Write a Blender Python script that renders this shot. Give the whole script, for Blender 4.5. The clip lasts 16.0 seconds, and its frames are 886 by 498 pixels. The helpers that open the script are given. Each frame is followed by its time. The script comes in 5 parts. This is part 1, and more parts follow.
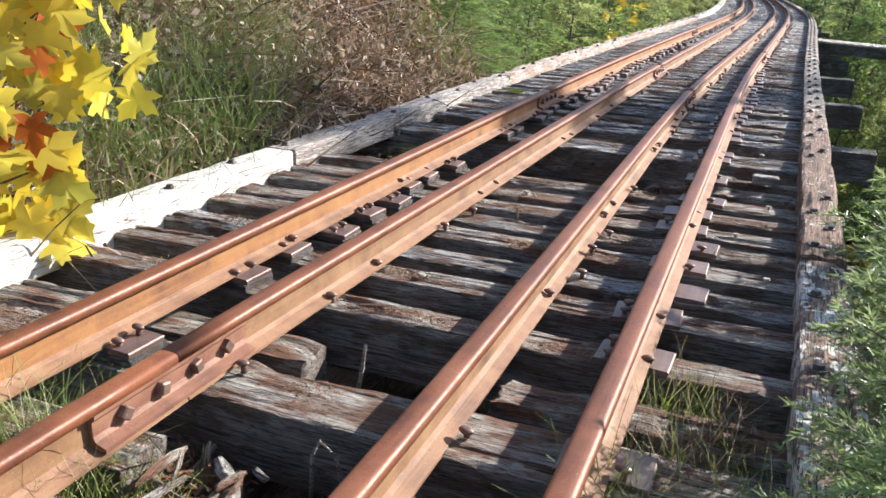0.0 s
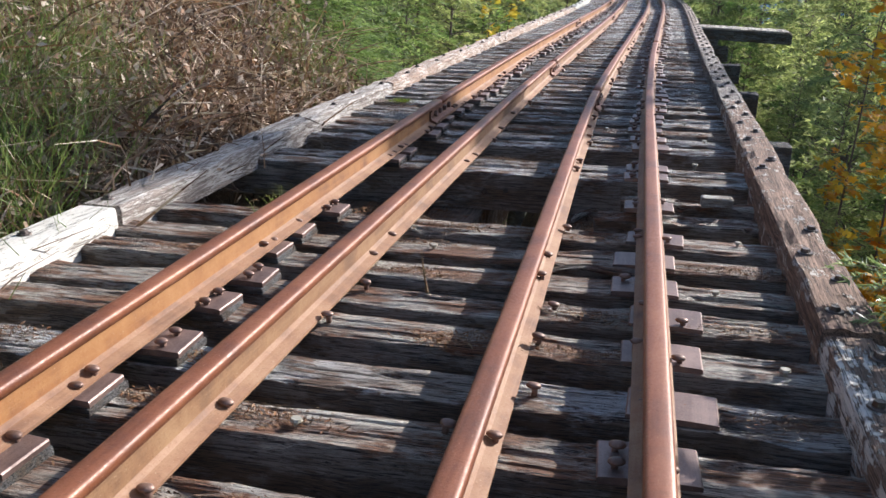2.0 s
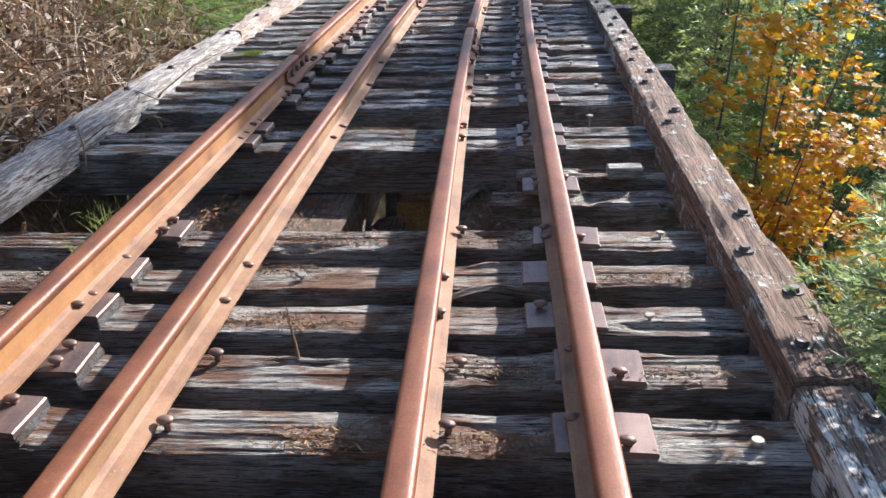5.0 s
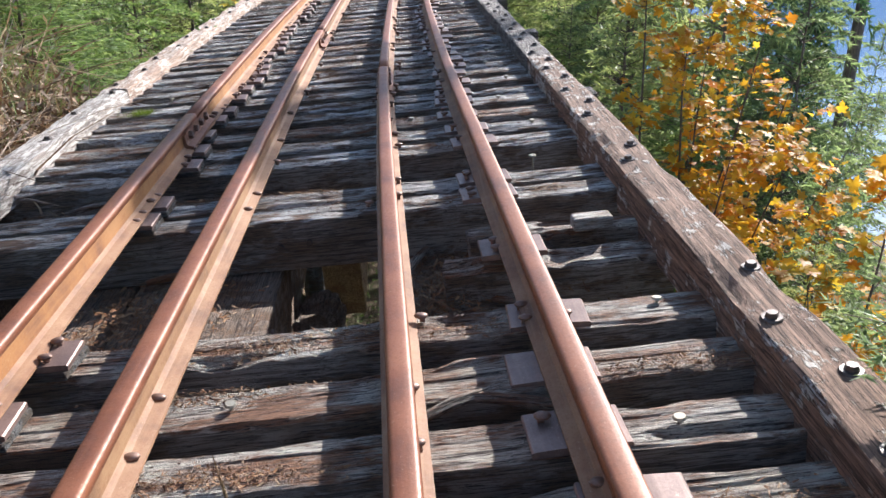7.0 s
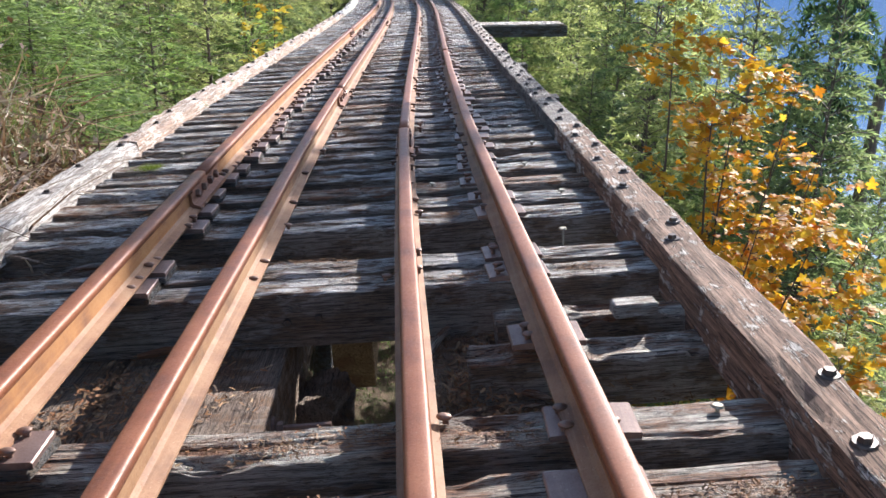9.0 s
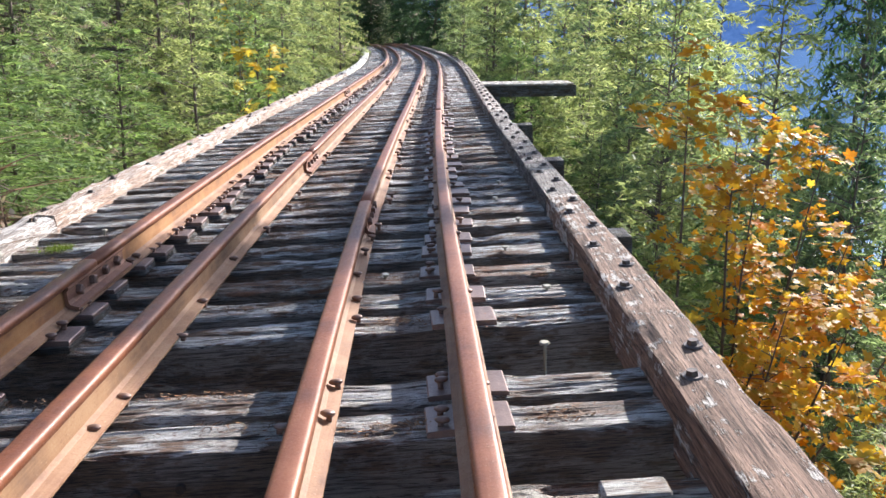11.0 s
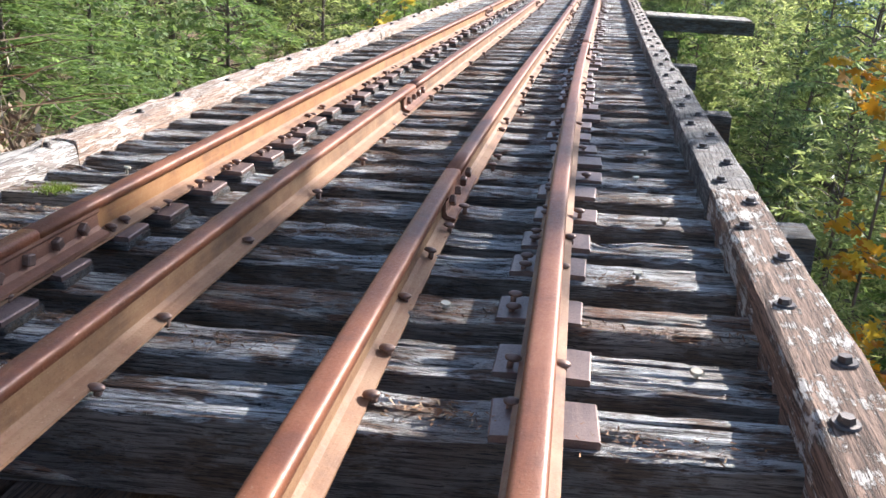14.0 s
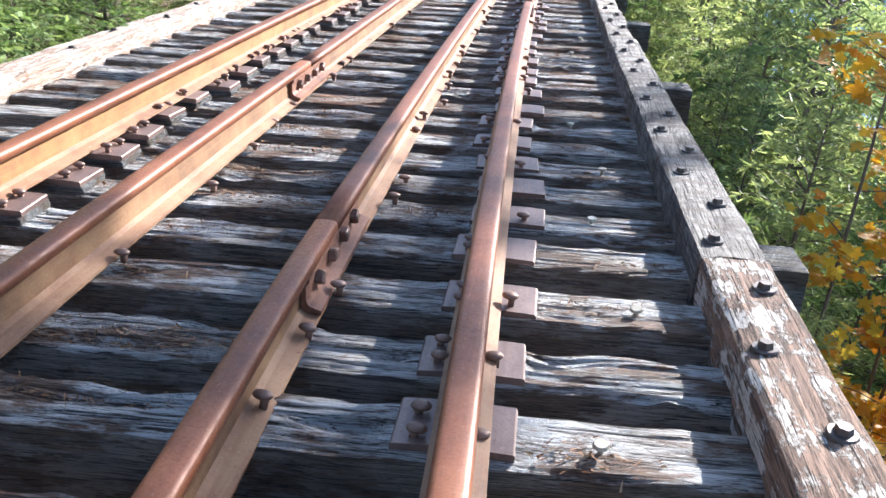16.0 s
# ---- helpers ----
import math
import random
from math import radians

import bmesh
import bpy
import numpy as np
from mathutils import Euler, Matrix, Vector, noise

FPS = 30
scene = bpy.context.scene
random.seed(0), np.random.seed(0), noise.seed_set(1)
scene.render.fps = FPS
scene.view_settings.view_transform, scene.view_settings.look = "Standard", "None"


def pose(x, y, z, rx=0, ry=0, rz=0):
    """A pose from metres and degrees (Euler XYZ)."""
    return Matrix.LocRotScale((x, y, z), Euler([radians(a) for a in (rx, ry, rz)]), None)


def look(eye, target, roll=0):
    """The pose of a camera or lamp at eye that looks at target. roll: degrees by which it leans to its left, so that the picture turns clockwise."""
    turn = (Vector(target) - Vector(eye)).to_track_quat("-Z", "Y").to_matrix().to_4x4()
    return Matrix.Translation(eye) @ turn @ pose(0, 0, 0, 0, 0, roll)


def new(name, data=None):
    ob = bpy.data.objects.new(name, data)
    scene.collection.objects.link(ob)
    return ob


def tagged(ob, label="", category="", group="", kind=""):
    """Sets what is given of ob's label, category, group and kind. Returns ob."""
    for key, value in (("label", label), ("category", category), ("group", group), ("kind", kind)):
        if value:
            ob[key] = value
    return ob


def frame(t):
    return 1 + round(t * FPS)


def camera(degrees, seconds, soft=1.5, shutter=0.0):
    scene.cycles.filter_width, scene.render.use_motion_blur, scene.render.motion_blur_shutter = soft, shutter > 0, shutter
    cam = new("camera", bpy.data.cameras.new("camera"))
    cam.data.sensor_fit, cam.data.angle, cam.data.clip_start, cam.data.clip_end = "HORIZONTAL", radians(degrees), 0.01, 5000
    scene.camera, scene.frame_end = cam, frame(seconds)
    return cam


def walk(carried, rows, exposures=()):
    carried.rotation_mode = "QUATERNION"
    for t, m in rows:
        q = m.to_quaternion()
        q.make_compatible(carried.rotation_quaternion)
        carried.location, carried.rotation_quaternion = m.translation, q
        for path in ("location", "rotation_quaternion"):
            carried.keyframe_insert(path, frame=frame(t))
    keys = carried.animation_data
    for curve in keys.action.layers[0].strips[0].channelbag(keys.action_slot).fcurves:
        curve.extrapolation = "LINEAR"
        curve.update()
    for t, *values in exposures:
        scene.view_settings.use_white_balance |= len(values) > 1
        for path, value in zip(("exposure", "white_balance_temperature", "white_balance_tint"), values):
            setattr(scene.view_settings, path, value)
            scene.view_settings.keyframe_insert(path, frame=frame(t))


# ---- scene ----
cam = camera(56.1, 16.0)
PATH = [
    (0, (1.1510, 1.0377, 1.1502), (0.4144, 2.7818, 0.5055), 2.18),
    (0.5, (1.0395, 1.2505, 1.1086), (0.1614, 2.9239, 0.4540), 1.36),
    (1, (0.9186, 1.4237, 1.1448), (0.1440, 3.1355, 0.4594), 1.29),
    (1.5, (0.8036, 1.7571, 1.1294), (0.1198, 3.5218, 0.4827), 0.77),
    (2, (0.7356, 2.0979, 1.0987), (0.2474, 3.9272, 0.4542), 0.35),
    (2.5, (0.6080, 2.2857, 1.1077), (0.5032, 4.1729, 0.4541), -0.65),
    (3, (0.5537, 2.4219, 1.1274), (0.5779, 4.2830, 0.3955), -0.52),
    (3.5, (0.5687, 2.5114, 1.0984), (0.5068, 4.3534, 0.3217), -0.94),
    (4, (0.6157, 2.6059, 1.1998), (0.4164, 4.4126, 0.3653), -2.32),
    (4.2, (0.6285, 2.6526, 1.2245), (0.3835, 4.4558, 0.3948), -2.74),
    (6.3, (0.5396, 3.2594, 1.1649), (0.4544, 5.0598, 0.2982), -1.77),
    (6.5, (0.5274, 3.3464, 1.1388), (0.4142, 5.1293, 0.2397), -3.68),
    (7, (0.4422, 3.3759, 1.1780), (0.4469, 5.2167, 0.3959), -5.17),
    (7.5, (0.4321, 3.4727, 1.1699), (0.3424, 5.3584, 0.5094), -5.87),
    (8, (0.5018, 3.6100, 1.1573), (0.1605, 5.4831, 0.5451), -5.50),
    (8.5, (0.4634, 3.6776, 1.1215), (0.1792, 5.5415, 0.4544), -4.51),
    (9, (0.3924, 3.6964, 1.1364), (0.3857, 5.5881, 0.4873), -3.29),
    (9.2, (0.4075, 3.7589, 1.1041), (0.4727, 5.6640, 0.4987), -2.91),
    (11.3, (0.7222, 4.8020, 1.0174), (0.6229, 6.7336, 0.5081), -3.55),
    (11.5, (0.7702, 4.8975, 1.0171), (0.5919, 6.8213, 0.4998), -4.29),
    (12, (0.8481, 5.1865, 1.0232), (0.7514, 7.1195, 0.5189), -5.97),
    (12.5, (0.8699, 5.5947, 1.0337), (0.7857, 7.5383, 0.5697), -5.32),
    (13, (0.8345, 5.7750, 0.9774), (0.4947, 7.6580, 0.3955), -1.09),
    (13.5, (0.7710, 5.8563, 0.9931), (0.3835, 7.7043, 0.3338), -0.45),
    (14, (0.7390, 5.9546, 0.9563), (0.3821, 7.8009, 0.2753), 0.50),
    (14.5, (0.7225, 6.1013, 0.9715), (0.4390, 7.9544, 0.2747), 2.37),
    (15, (0.7499, 6.5283, 0.9375), (0.4725, 8.3962, 0.2786), 2.76),
    (15.5, (0.7185, 6.8359, 0.9307), (0.4487, 8.6628, 0.1628), 4.91),
    (16, (0.7152, 7.1077, 0.9652), (0.5045, 8.9275, 0.1629), 2.40),
]
CANT = 4.5                                     # the outer rail of the curve stands higher
DECK = Matrix.Rotation(radians(-CANT), 4, "Y")
walk(cam, [(t, DECK @ look(eye, target, roll)) for t, eye, target, roll in PATH],
     exposures=[(0.0, 1.22, 6450, 11), (0.5, 0.95, 6400, 13), (1.0, 0.92, 6400, 13), (2.0, 0.92, 6350, 13), (3.0, 1.15, 6350, 12), (3.5, 1.27, 6350, 12), (4.2, 1.30, 6250, 12), (6.5, 1.19, 6250, 12), (7.5, 1.23, 6300, 12), (9.0, 1.28, 6350, 13), (11.5, 1.35, 6350, 13), (12.5, 1.33, 6350, 12), (14.0, 1.48, 6300, 12), (15.0, 1.53, 6250, 11), (15.5, 1.65, 6150, 11), (16.0, 1.83, 6100, 11)])

# ---------------------------------------------------------------- light
SUN_TO = (DECK.to_3x3() @ Vector((1.0, 1.25, 0.82))).normalized()
world = bpy.data.worlds.new("world")
scene.world = world
world.use_nodes = True
wn = world.node_tree
sky = wn.nodes.new("ShaderNodeTexSky")
sky.sky_type = "NISHITA"
sky.sun_disc = False
sky.sun_elevation = math.asin(SUN_TO.z)
sky.sun_rotation = math.atan2(SUN_TO.x, SUN_TO.y)
sky.air_density, sky.dust_density, sky.ozone_density = 1.0, 0.6, 1.0
wn.links.new(sky.outputs[0], wn.nodes["Background"].inputs[0])
wn.nodes["Background"].inputs[1].default_value = 0.112
sun = new("sun", bpy.data.lights.new("sun", "SUN"))
sun.data.energy, sun.data.angle, sun.data.color = 5.0, radians(0.53), (1.0, 0.965, 0.915)
sun.matrix_world = look((0, 0, 0), -SUN_TO)


# ---------------------------------------------------------------- materials
class Mat:
    """A small builder for node materials."""

    def __init__(self, name, rough=0.8, metal=0.0):
        self.m = bpy.data.materials.new(name)
        self.m.use_nodes = True
        self.t = self.m.node_tree
        self.b = self.t.nodes["Principled BSDF"]
        self.b.inputs["Roughness"].default_value = rough
        self.b.inputs["Metallic"].default_value = metal
        self.coord = self.t.nodes.new("ShaderNodeTexCoord")

    def n(self, kind, **values):
        node = self.t.nodes.new("ShaderNode" + kind)
        for key, value in values.items():
            node.inputs[key.replace("_", " ")].default_value = value
        return node

    def link(self, a, b):
        self.t.links.new(a, b)

    def place(self, scale=(1, 1, 1), space="Object", shift=True):
        mp = self.n("Mapping")
        mp.inputs["Scale"].default_value = scale
        self.link(self.coord.outputs[space], mp.inputs["Vector"])
        if shift:
            info = self.n("ObjectInfo")
            mul = self.t.nodes.new("ShaderNodeMath")
            mul.operation = "MULTIPLY"
            mul.inputs[1].default_value = 37.0
            self.link(info.outputs["Random"], mul.inputs[0])
            self.link(mul.outputs[0], mp.inputs["Location"])
        return mp.outputs[0]

    def noise(self, where, scale, detail=4.0, rough=0.6, distort=0.0):
        node = self.n("TexNoise", Scale=scale, Detail=detail, Roughness=rough, Distortion=distort)
        self.link(where, node.inputs["Vector"])
        return node.outputs["Fac"]

    def ramp(self, value, stops):
        node = self.n("ValToRGB")
        el = node.color_ramp.elements
        while len(el) < len(stops):
            el.new(0.5)
        for e, (p, c) in zip(el, stops):
            e.position = p
            e.color = (*c, 1) if len(c) == 3 else (c[0], c[0], c[0], 1)
        self.link(value, node.inputs[0])
        return node.outputs[0]

    def mix(self, fac, a, b, blend="MIX"):
        node = self.n("Mix")
        node.data_type, node.blend_type = "RGBA", blend
        for sock, v in ((node.inputs[0], fac), (node.inputs[6], a), (node.inputs[7], b)):
            if hasattr(v, "is_linked"):
                self.link(v, sock)
            else:
                sock.default_value = (*v, 1) if isinstance(v, tuple) else v
        return node.outputs[2]

    def color(self, c):
        self.link(c, self.b.inputs["Base Color"])
        return self

    def roughness(self, r):
        self.link(r, self.b.inputs["Roughness"])
        return self

    def bump(self, h, strength=0.5, distance=0.01):
        node = self.n("Bump", Strength=strength, Distance=distance)
        self.link(h, node.inputs["Height"])
        self.link(node.outputs[0], self.b.inputs["Normal"])
        return self


def weathered_wood(name, pale, dark, rot, axis="x", rot_amount=0.5, rough=0.62, split=0.25):
    """Old timber, silvered and split along its grain, with patches of rot."""
    k = Mat(name, rough)
    long, wide = 1.7, 46.0
    s = (long, wide, wide) if axis == "x" else (wide, long, wide)
    p = k.place(s)
    q = k.place((1, 1, 1))
    grain = k.noise(p, 2.0, 10.0, 0.74, 0.35)
    fine = k.noise(k.place(tuple(v * 2.2 for v in s)), 3.0, 7.0, 0.75, 0.4)
    mid = tuple((a * 0.6 + b * 0.4) for a, b in zip(dark, pale))
    c = k.ramp(grain, [(0.4, dark), (0.445, mid), (0.485, pale), (0.56, tuple(min(0.9, v * 1.35) for v in pale))])
    tone = k.ramp(k.noise(q, 2.3, 4.0, 0.6), [(0.34, (0.62, 0.54, 0.47)), (0.52, (1.0, 1.0, 1.0))])
    c = k.mix(1.0, c, tone, "MULTIPLY")
    patches = k.ramp(k.mix(0.35, k.noise(k.place((3, 9, 9)), 1.4, 6.0, 0.7), grain), [(0.51 - 0.04 * rot_amount, (0,)), (0.55, (1,))])
    c = k.mix(patches, c, k.ramp(fine, [(0.35, tuple(v * 0.25 for v in rot)), (0.5, rot), (0.68, tuple(min(1, v * 2.1) for v in rot))]))
    cracks = k.ramp(fine, [(0.42, (1,)), (0.44, (0,))])
    c = k.mix(cracks, c, tuple(v * split for v in dark))
    k.color(c)
    k.roughness(k.ramp(grain, [(0.35, (0.9,)), (0.65, (rough - 0.06,))]))
    both = k.mix(0.5, k.ramp(grain, [(0.34, (0,)), (0.62, (1,))]), k.ramp(fine, [(0.34, (0,)), (0.58, (1,))]))
    k.bump(both, 1.0, 0.024)
    return k.m


def painted_timber(name, paint, wood, cover, axis="y"):
    """Timber with flaking whitewash over grey wood."""
    k = Mat(name, 0.75)
    s = (22.0, 1.6, 22.0)
    p, q = k.place(s), k.place((1, 1, 1))
    grain = k.noise(p, 2.0, 9.0, 0.7, 0.5)
    fine = k.noise(k.place((70, 5, 70)), 3.0, 5.0, 0.7)
    c = k.ramp(grain, [(0.32, tuple(v * 0.3 for v in wood)), (0.5, wood), (0.75, tuple(min(1, v * 1.7) for v in wood))])
    flake = k.noise(k.place((26, 2.6, 26)), 1.6, 9.0, 0.75, 0.5)
    mask = k.ramp(k.mix(0.45, flake, fine), [(0.53 - cover * 0.1, (0,)), (0.56 - cover * 0.1, (1,))])
    large = k.ramp(k.noise(q, 1.3, 3.0), [(0.38 - 0.25 * cover, (0,)), (0.6 - 0.25 * cover, (1,))])
    m = k.mix(1.0, mask, large, "MULTIPLY")
    c = k.mix(m, c, k.mix(k.noise(q, 14.0, 4.0), paint, tuple(v * 0.72 for v in paint)))
    split = k.ramp(fine, [(0.33, (1,)), (0.38, (0,))])
    c = k.mix(split, c, tuple(v * 0.2 for v in wood))
    k.color(c)
    k.bump(k.mix(0.5, k.mix(0.5, grain, fine), m), 0.8, 0.008)
    return k.m


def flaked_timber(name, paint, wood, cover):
    """Brown timber under thin pale paint that flakes off along the grain; paler further along, where sun sheen is put
    into the colour.
    """
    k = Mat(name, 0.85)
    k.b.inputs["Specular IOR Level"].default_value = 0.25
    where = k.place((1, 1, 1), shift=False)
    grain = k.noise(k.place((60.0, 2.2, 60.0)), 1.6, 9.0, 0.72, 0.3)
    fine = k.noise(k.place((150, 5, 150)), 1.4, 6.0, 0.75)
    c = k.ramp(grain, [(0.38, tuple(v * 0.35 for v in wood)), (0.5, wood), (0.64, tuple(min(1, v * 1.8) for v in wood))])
    # pale cover grows from y 7.0 to 8.4: glancing sun sheen painted in
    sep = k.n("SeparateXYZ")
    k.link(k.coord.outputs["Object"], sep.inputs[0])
    sheen = k.n("MapRange")
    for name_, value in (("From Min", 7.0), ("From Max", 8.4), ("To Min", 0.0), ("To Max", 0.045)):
        sheen.inputs[name_].default_value = value
    k.link(sep.outputs["Y"], sheen.inputs["Value"])
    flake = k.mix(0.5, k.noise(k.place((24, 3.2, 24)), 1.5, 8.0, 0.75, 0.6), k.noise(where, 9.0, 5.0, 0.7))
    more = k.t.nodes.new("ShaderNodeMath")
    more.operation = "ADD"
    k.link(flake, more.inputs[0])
    k.link(sheen.outputs[0], more.inputs[1])
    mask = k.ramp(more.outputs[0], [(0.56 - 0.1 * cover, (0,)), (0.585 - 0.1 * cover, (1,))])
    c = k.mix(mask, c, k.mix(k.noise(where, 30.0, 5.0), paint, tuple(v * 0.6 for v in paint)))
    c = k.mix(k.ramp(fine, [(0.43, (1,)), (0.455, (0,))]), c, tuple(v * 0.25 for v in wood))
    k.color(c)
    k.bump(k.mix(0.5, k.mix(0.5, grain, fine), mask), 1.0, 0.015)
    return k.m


def rusty(name, base, light, dark, rough=0.5, metal=0.25, spots=0.5):
    k = Mat(name, rough, metal)
    q = k.place((1, 1, 1))
    big = k.noise(q, 5.0, 6.0, 0.65)
    small = k.noise(q, 160.0, 4.0, 0.7)
    streak = k.noise(k.place((30, 0.8, 30)), 2.0, 6.0, 0.65)
    c = k.ramp(big, [(0.3, dark), (0.5, base), (0.72, light)])
    c = k.mix(k.ramp(streak, [(0.45, (0,)), (0.75, (0.6,))]), c, light)
    c = k.mix(k.ramp(small, [(0.6 - 0.1 * spots, (0,)), (0.75, (0.7,))]), c, dark)
    dust = k.ramp(k.noise(k.place((1, 0.45, 1)), 210.0, 3.0, 0.6), [(0.64, (0,)), (0.72, (0.6,))])
    c = k.mix(dust, c, k.mix(0.5, light, (0.5, 0.4, 0.28)))
    k.color(c)
    k.roughness(k.ramp(small, [(0.3, (max(0.1, rough - 0.15),)), (0.7, (min(1, rough + 0.2),))]))
    k.bump(k.mix(0.4, small, big), 0.35, 0.003)
    return k.m


def foliage(name, colors, through_=0.45, rough=0.5, scale=3.0, vary=(0.62, 1.2)):
    """Leaves that let part of the light through."""
    k = Mat(name, rough)
    geo = k.n("NewGeometry")
    v = k.ramp(geo.outputs["Random Per Island"], [(i / max(1, len(colors) - 1), c) for i, c in enumerate(colors)])
    q = k.place((1, 1, 1))
    big = k.ramp(k.noise(q, scale, 3.0), [(0.33, (vary[0],)), (0.67, (vary[1],))])
    c = k.mix(1.0, v, big, "MULTIPLY")
    k.color(c)
    k.b.inputs["Specular IOR Level"].default_value = 0.35
    tr = k.n("BsdfTranslucent")
    warm = k.mix(0.35, c, k.mix(1.0, c, (1.0, 0.9, 0.3), "MULTIPLY"))
    k.link(warm, tr.inputs["Color"])
    mx = k.n("MixShader")
    mx.inputs[0].default_value = through_
    k.link(k.b.outputs[0], mx.inputs[1])
    k.link(tr.outputs[0], mx.inputs[2])
    k.link(mx.outputs[0], k.t.nodes["Material Output"].inputs["Surface"])
    return k.m


M_TIE = weathered_wood("tie_wood", (0.8, 0.765, 0.72), (0.075, 0.056, 0.045), (0.19, 0.105, 0.062), rot_amount=0.5, rough=0.45)
M_TIE_B = weathered_wood("tie_wood_brown", (0.74, 0.655, 0.57), (0.06, 0.038, 0.028), (0.25, 0.11, 0.052), rot_amount=1.6, rough=0.5)
# sides darker than the silvered tops, their shade put into the wood colour
M_TIE_SIDE_SHADED = weathered_wood("tie_side_wood_shaded", (0.42, 0.365, 0.32), (0.17, 0.135, 0.112), (0.21, 0.145, 0.1), rot_amount=0.3, split=0.35)
M_STRINGER = weathered_wood("stringer_wood", (0.34, 0.25, 0.19), (0.13, 0.09, 0.068), (0.2, 0.11, 0.06), "y", split=0.6)
M_CAP = weathered_wood("cap_wood", (0.2, 0.2, 0.2), (0.05, 0.048, 0.045), (0.11, 0.08, 0.055))
M_SAWN = weathered_wood("sawn_end", (0.42, 0.27, 0.11), (0.2, 0.11, 0.04), (0.25, 0.13, 0.05), "y")
M_TIMBER_L = painted_timber("whitewashed_timber", (0.74, 0.7, 0.62), (0.26, 0.22, 0.18), 1.0)
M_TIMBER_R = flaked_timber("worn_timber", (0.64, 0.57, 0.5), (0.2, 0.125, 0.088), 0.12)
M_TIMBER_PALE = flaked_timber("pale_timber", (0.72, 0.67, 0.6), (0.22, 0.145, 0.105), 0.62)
M_TIMBER_FAR = weathered_wood("far_timber", (0.6, 0.52, 0.46), (0.15, 0.1, 0.08), (0.24, 0.16, 0.12), "y", rot_amount=1.2)
M_TIMBER_DARK = weathered_wood("dark_timber", (0.3, 0.265, 0.24), (0.06, 0.047, 0.04), (0.13, 0.09, 0.07), "y", rot_amount=0.8)
M_TIMBER_GREY = painted_timber("grey_timber", (0.6, 0.555, 0.5), (0.2, 0.16, 0.135), 0.4)
M_TIMBER_ROUGH = painted_timber("peeling_timber", (0.66, 0.57, 0.49), (0.28, 0.175, 0.12), 0.4)
M_PLANK = weathered_wood("plank_wood", (0.74, 0.69, 0.62), (0.32, 0.27, 0.23), (0.4, 0.31, 0.24), rot_amount=0.0)
M_HEAD = rusty("rail_head", (0.19, 0.06, 0.024), (0.28, 0.105, 0.048), (0.095, 0.032, 0.017), 0.46, 0.15, 0.75)
M_WEB = rusty("rail_web", (0.29, 0.125, 0.04), (0.38, 0.19, 0.07), (0.15, 0.06, 0.028), 0.7, 0.0, 0.3)
M_WEB_DUSTY = rusty("guard_rail_web", (0.22, 0.11, 0.05), (0.32, 0.19, 0.095), (0.1, 0.048, 0.026), 0.7, 0.0, 0.5)
M_FOOT = rusty("rail_foot_rust", (0.25, 0.125, 0.064), (0.35, 0.21, 0.12), (0.13, 0.062, 0.036), 0.7, 0.0, 0.6)
M_PLATE = rusty("tie_plate_rust", (0.17, 0.115, 0.1), (0.27, 0.185, 0.155), (0.085, 0.055, 0.048), 0.45, 0.45)
M_JOINT = rusty("joint_bar_rust", (0.2, 0.085, 0.05), (0.3, 0.15, 0.09), (0.1, 0.045, 0.03), 0.6, 0.1)
M_SPIKE = rusty("spike_rust", (0.17, 0.1, 0.075), (0.27, 0.17, 0.13), (0.08, 0.048, 0.036), 0.45, 0.4)
M_ZINC = rusty("nail_head", (0.36, 0.33, 0.26), (0.48, 0.45, 0.36), (0.22, 0.16, 0.11), 0.5, 0.5)
M_BOLT = rusty("bolt_iron", (0.07, 0.055, 0.05), (0.13, 0.1, 0.085), (0.035, 0.028, 0.025), 0.45, 0.5)
M_CHIP = foliage("bark_litter", [(0.13, 0.06, 0.03), (0.27, 0.13, 0.055), (0.07, 0.04, 0.025), (0.42, 0.28, 0.16), (0.24, 0.09, 0.035), (0.3, 0.17, 0.08)], 0.05, 0.8)
M_FIR = foliage("fir_needles", [(0.15, 0.22, 0.095), (0.24, 0.32, 0.145), (0.34, 0.42, 0.21)], 0.6, scale=4.0, vary=(0.4, 1.4))
M_FIR_BRIGHT = foliage("bright_needles", [(0.13, 0.22, 0.065), (0.2, 0.3, 0.095), (0.32, 0.42, 0.16)], 0.55, scale=4.0, vary=(0.4, 1.5))
M_FIR_DARK = foliage("dark_needles", [(0.04, 0.09, 0.045), (0.07, 0.14, 0.06), (0.11, 0.19, 0.08)], 0.5)
M_FIR_OLIVE = foliage("olive_needles", [(0.21, 0.27, 0.1), (0.31, 0.37, 0.15), (0.46, 0.5, 0.24)], 0.66, scale=4.0, vary=(0.65, 1.35))
M_FIR_SOFT = foliage("sapling_needles", [(0.2, 0.29, 0.12), (0.29, 0.38, 0.18), (0.42, 0.49, 0.31)], 0.5, 0.4)
M_MAPLE = foliage("maple_leaves", [(0.63, 0.24, 0.02), (0.75, 0.37, 0.03), (0.79, 0.46, 0.036), (0.83, 0.6, 0.068), (0.54, 0.36, 0.047)], 0.66)
M_YELLOW = foliage("yellow_leaves", [(0.8, 0.58, 0.06), (0.84, 0.68, 0.1), (0.66, 0.6, 0.09), (0.78, 0.45, 0.03)], 0.5)
M_RED = foliage("orange_red_leaves", [(0.55, 0.1, 0.02), (0.6, 0.2, 0.02)], 0.5)
M_GREENLEAF = foliage("green_leaves", [(0.14, 0.21, 0.075), (0.2, 0.28, 0.1), (0.28, 0.36, 0.14)], 0.5, 0.75)
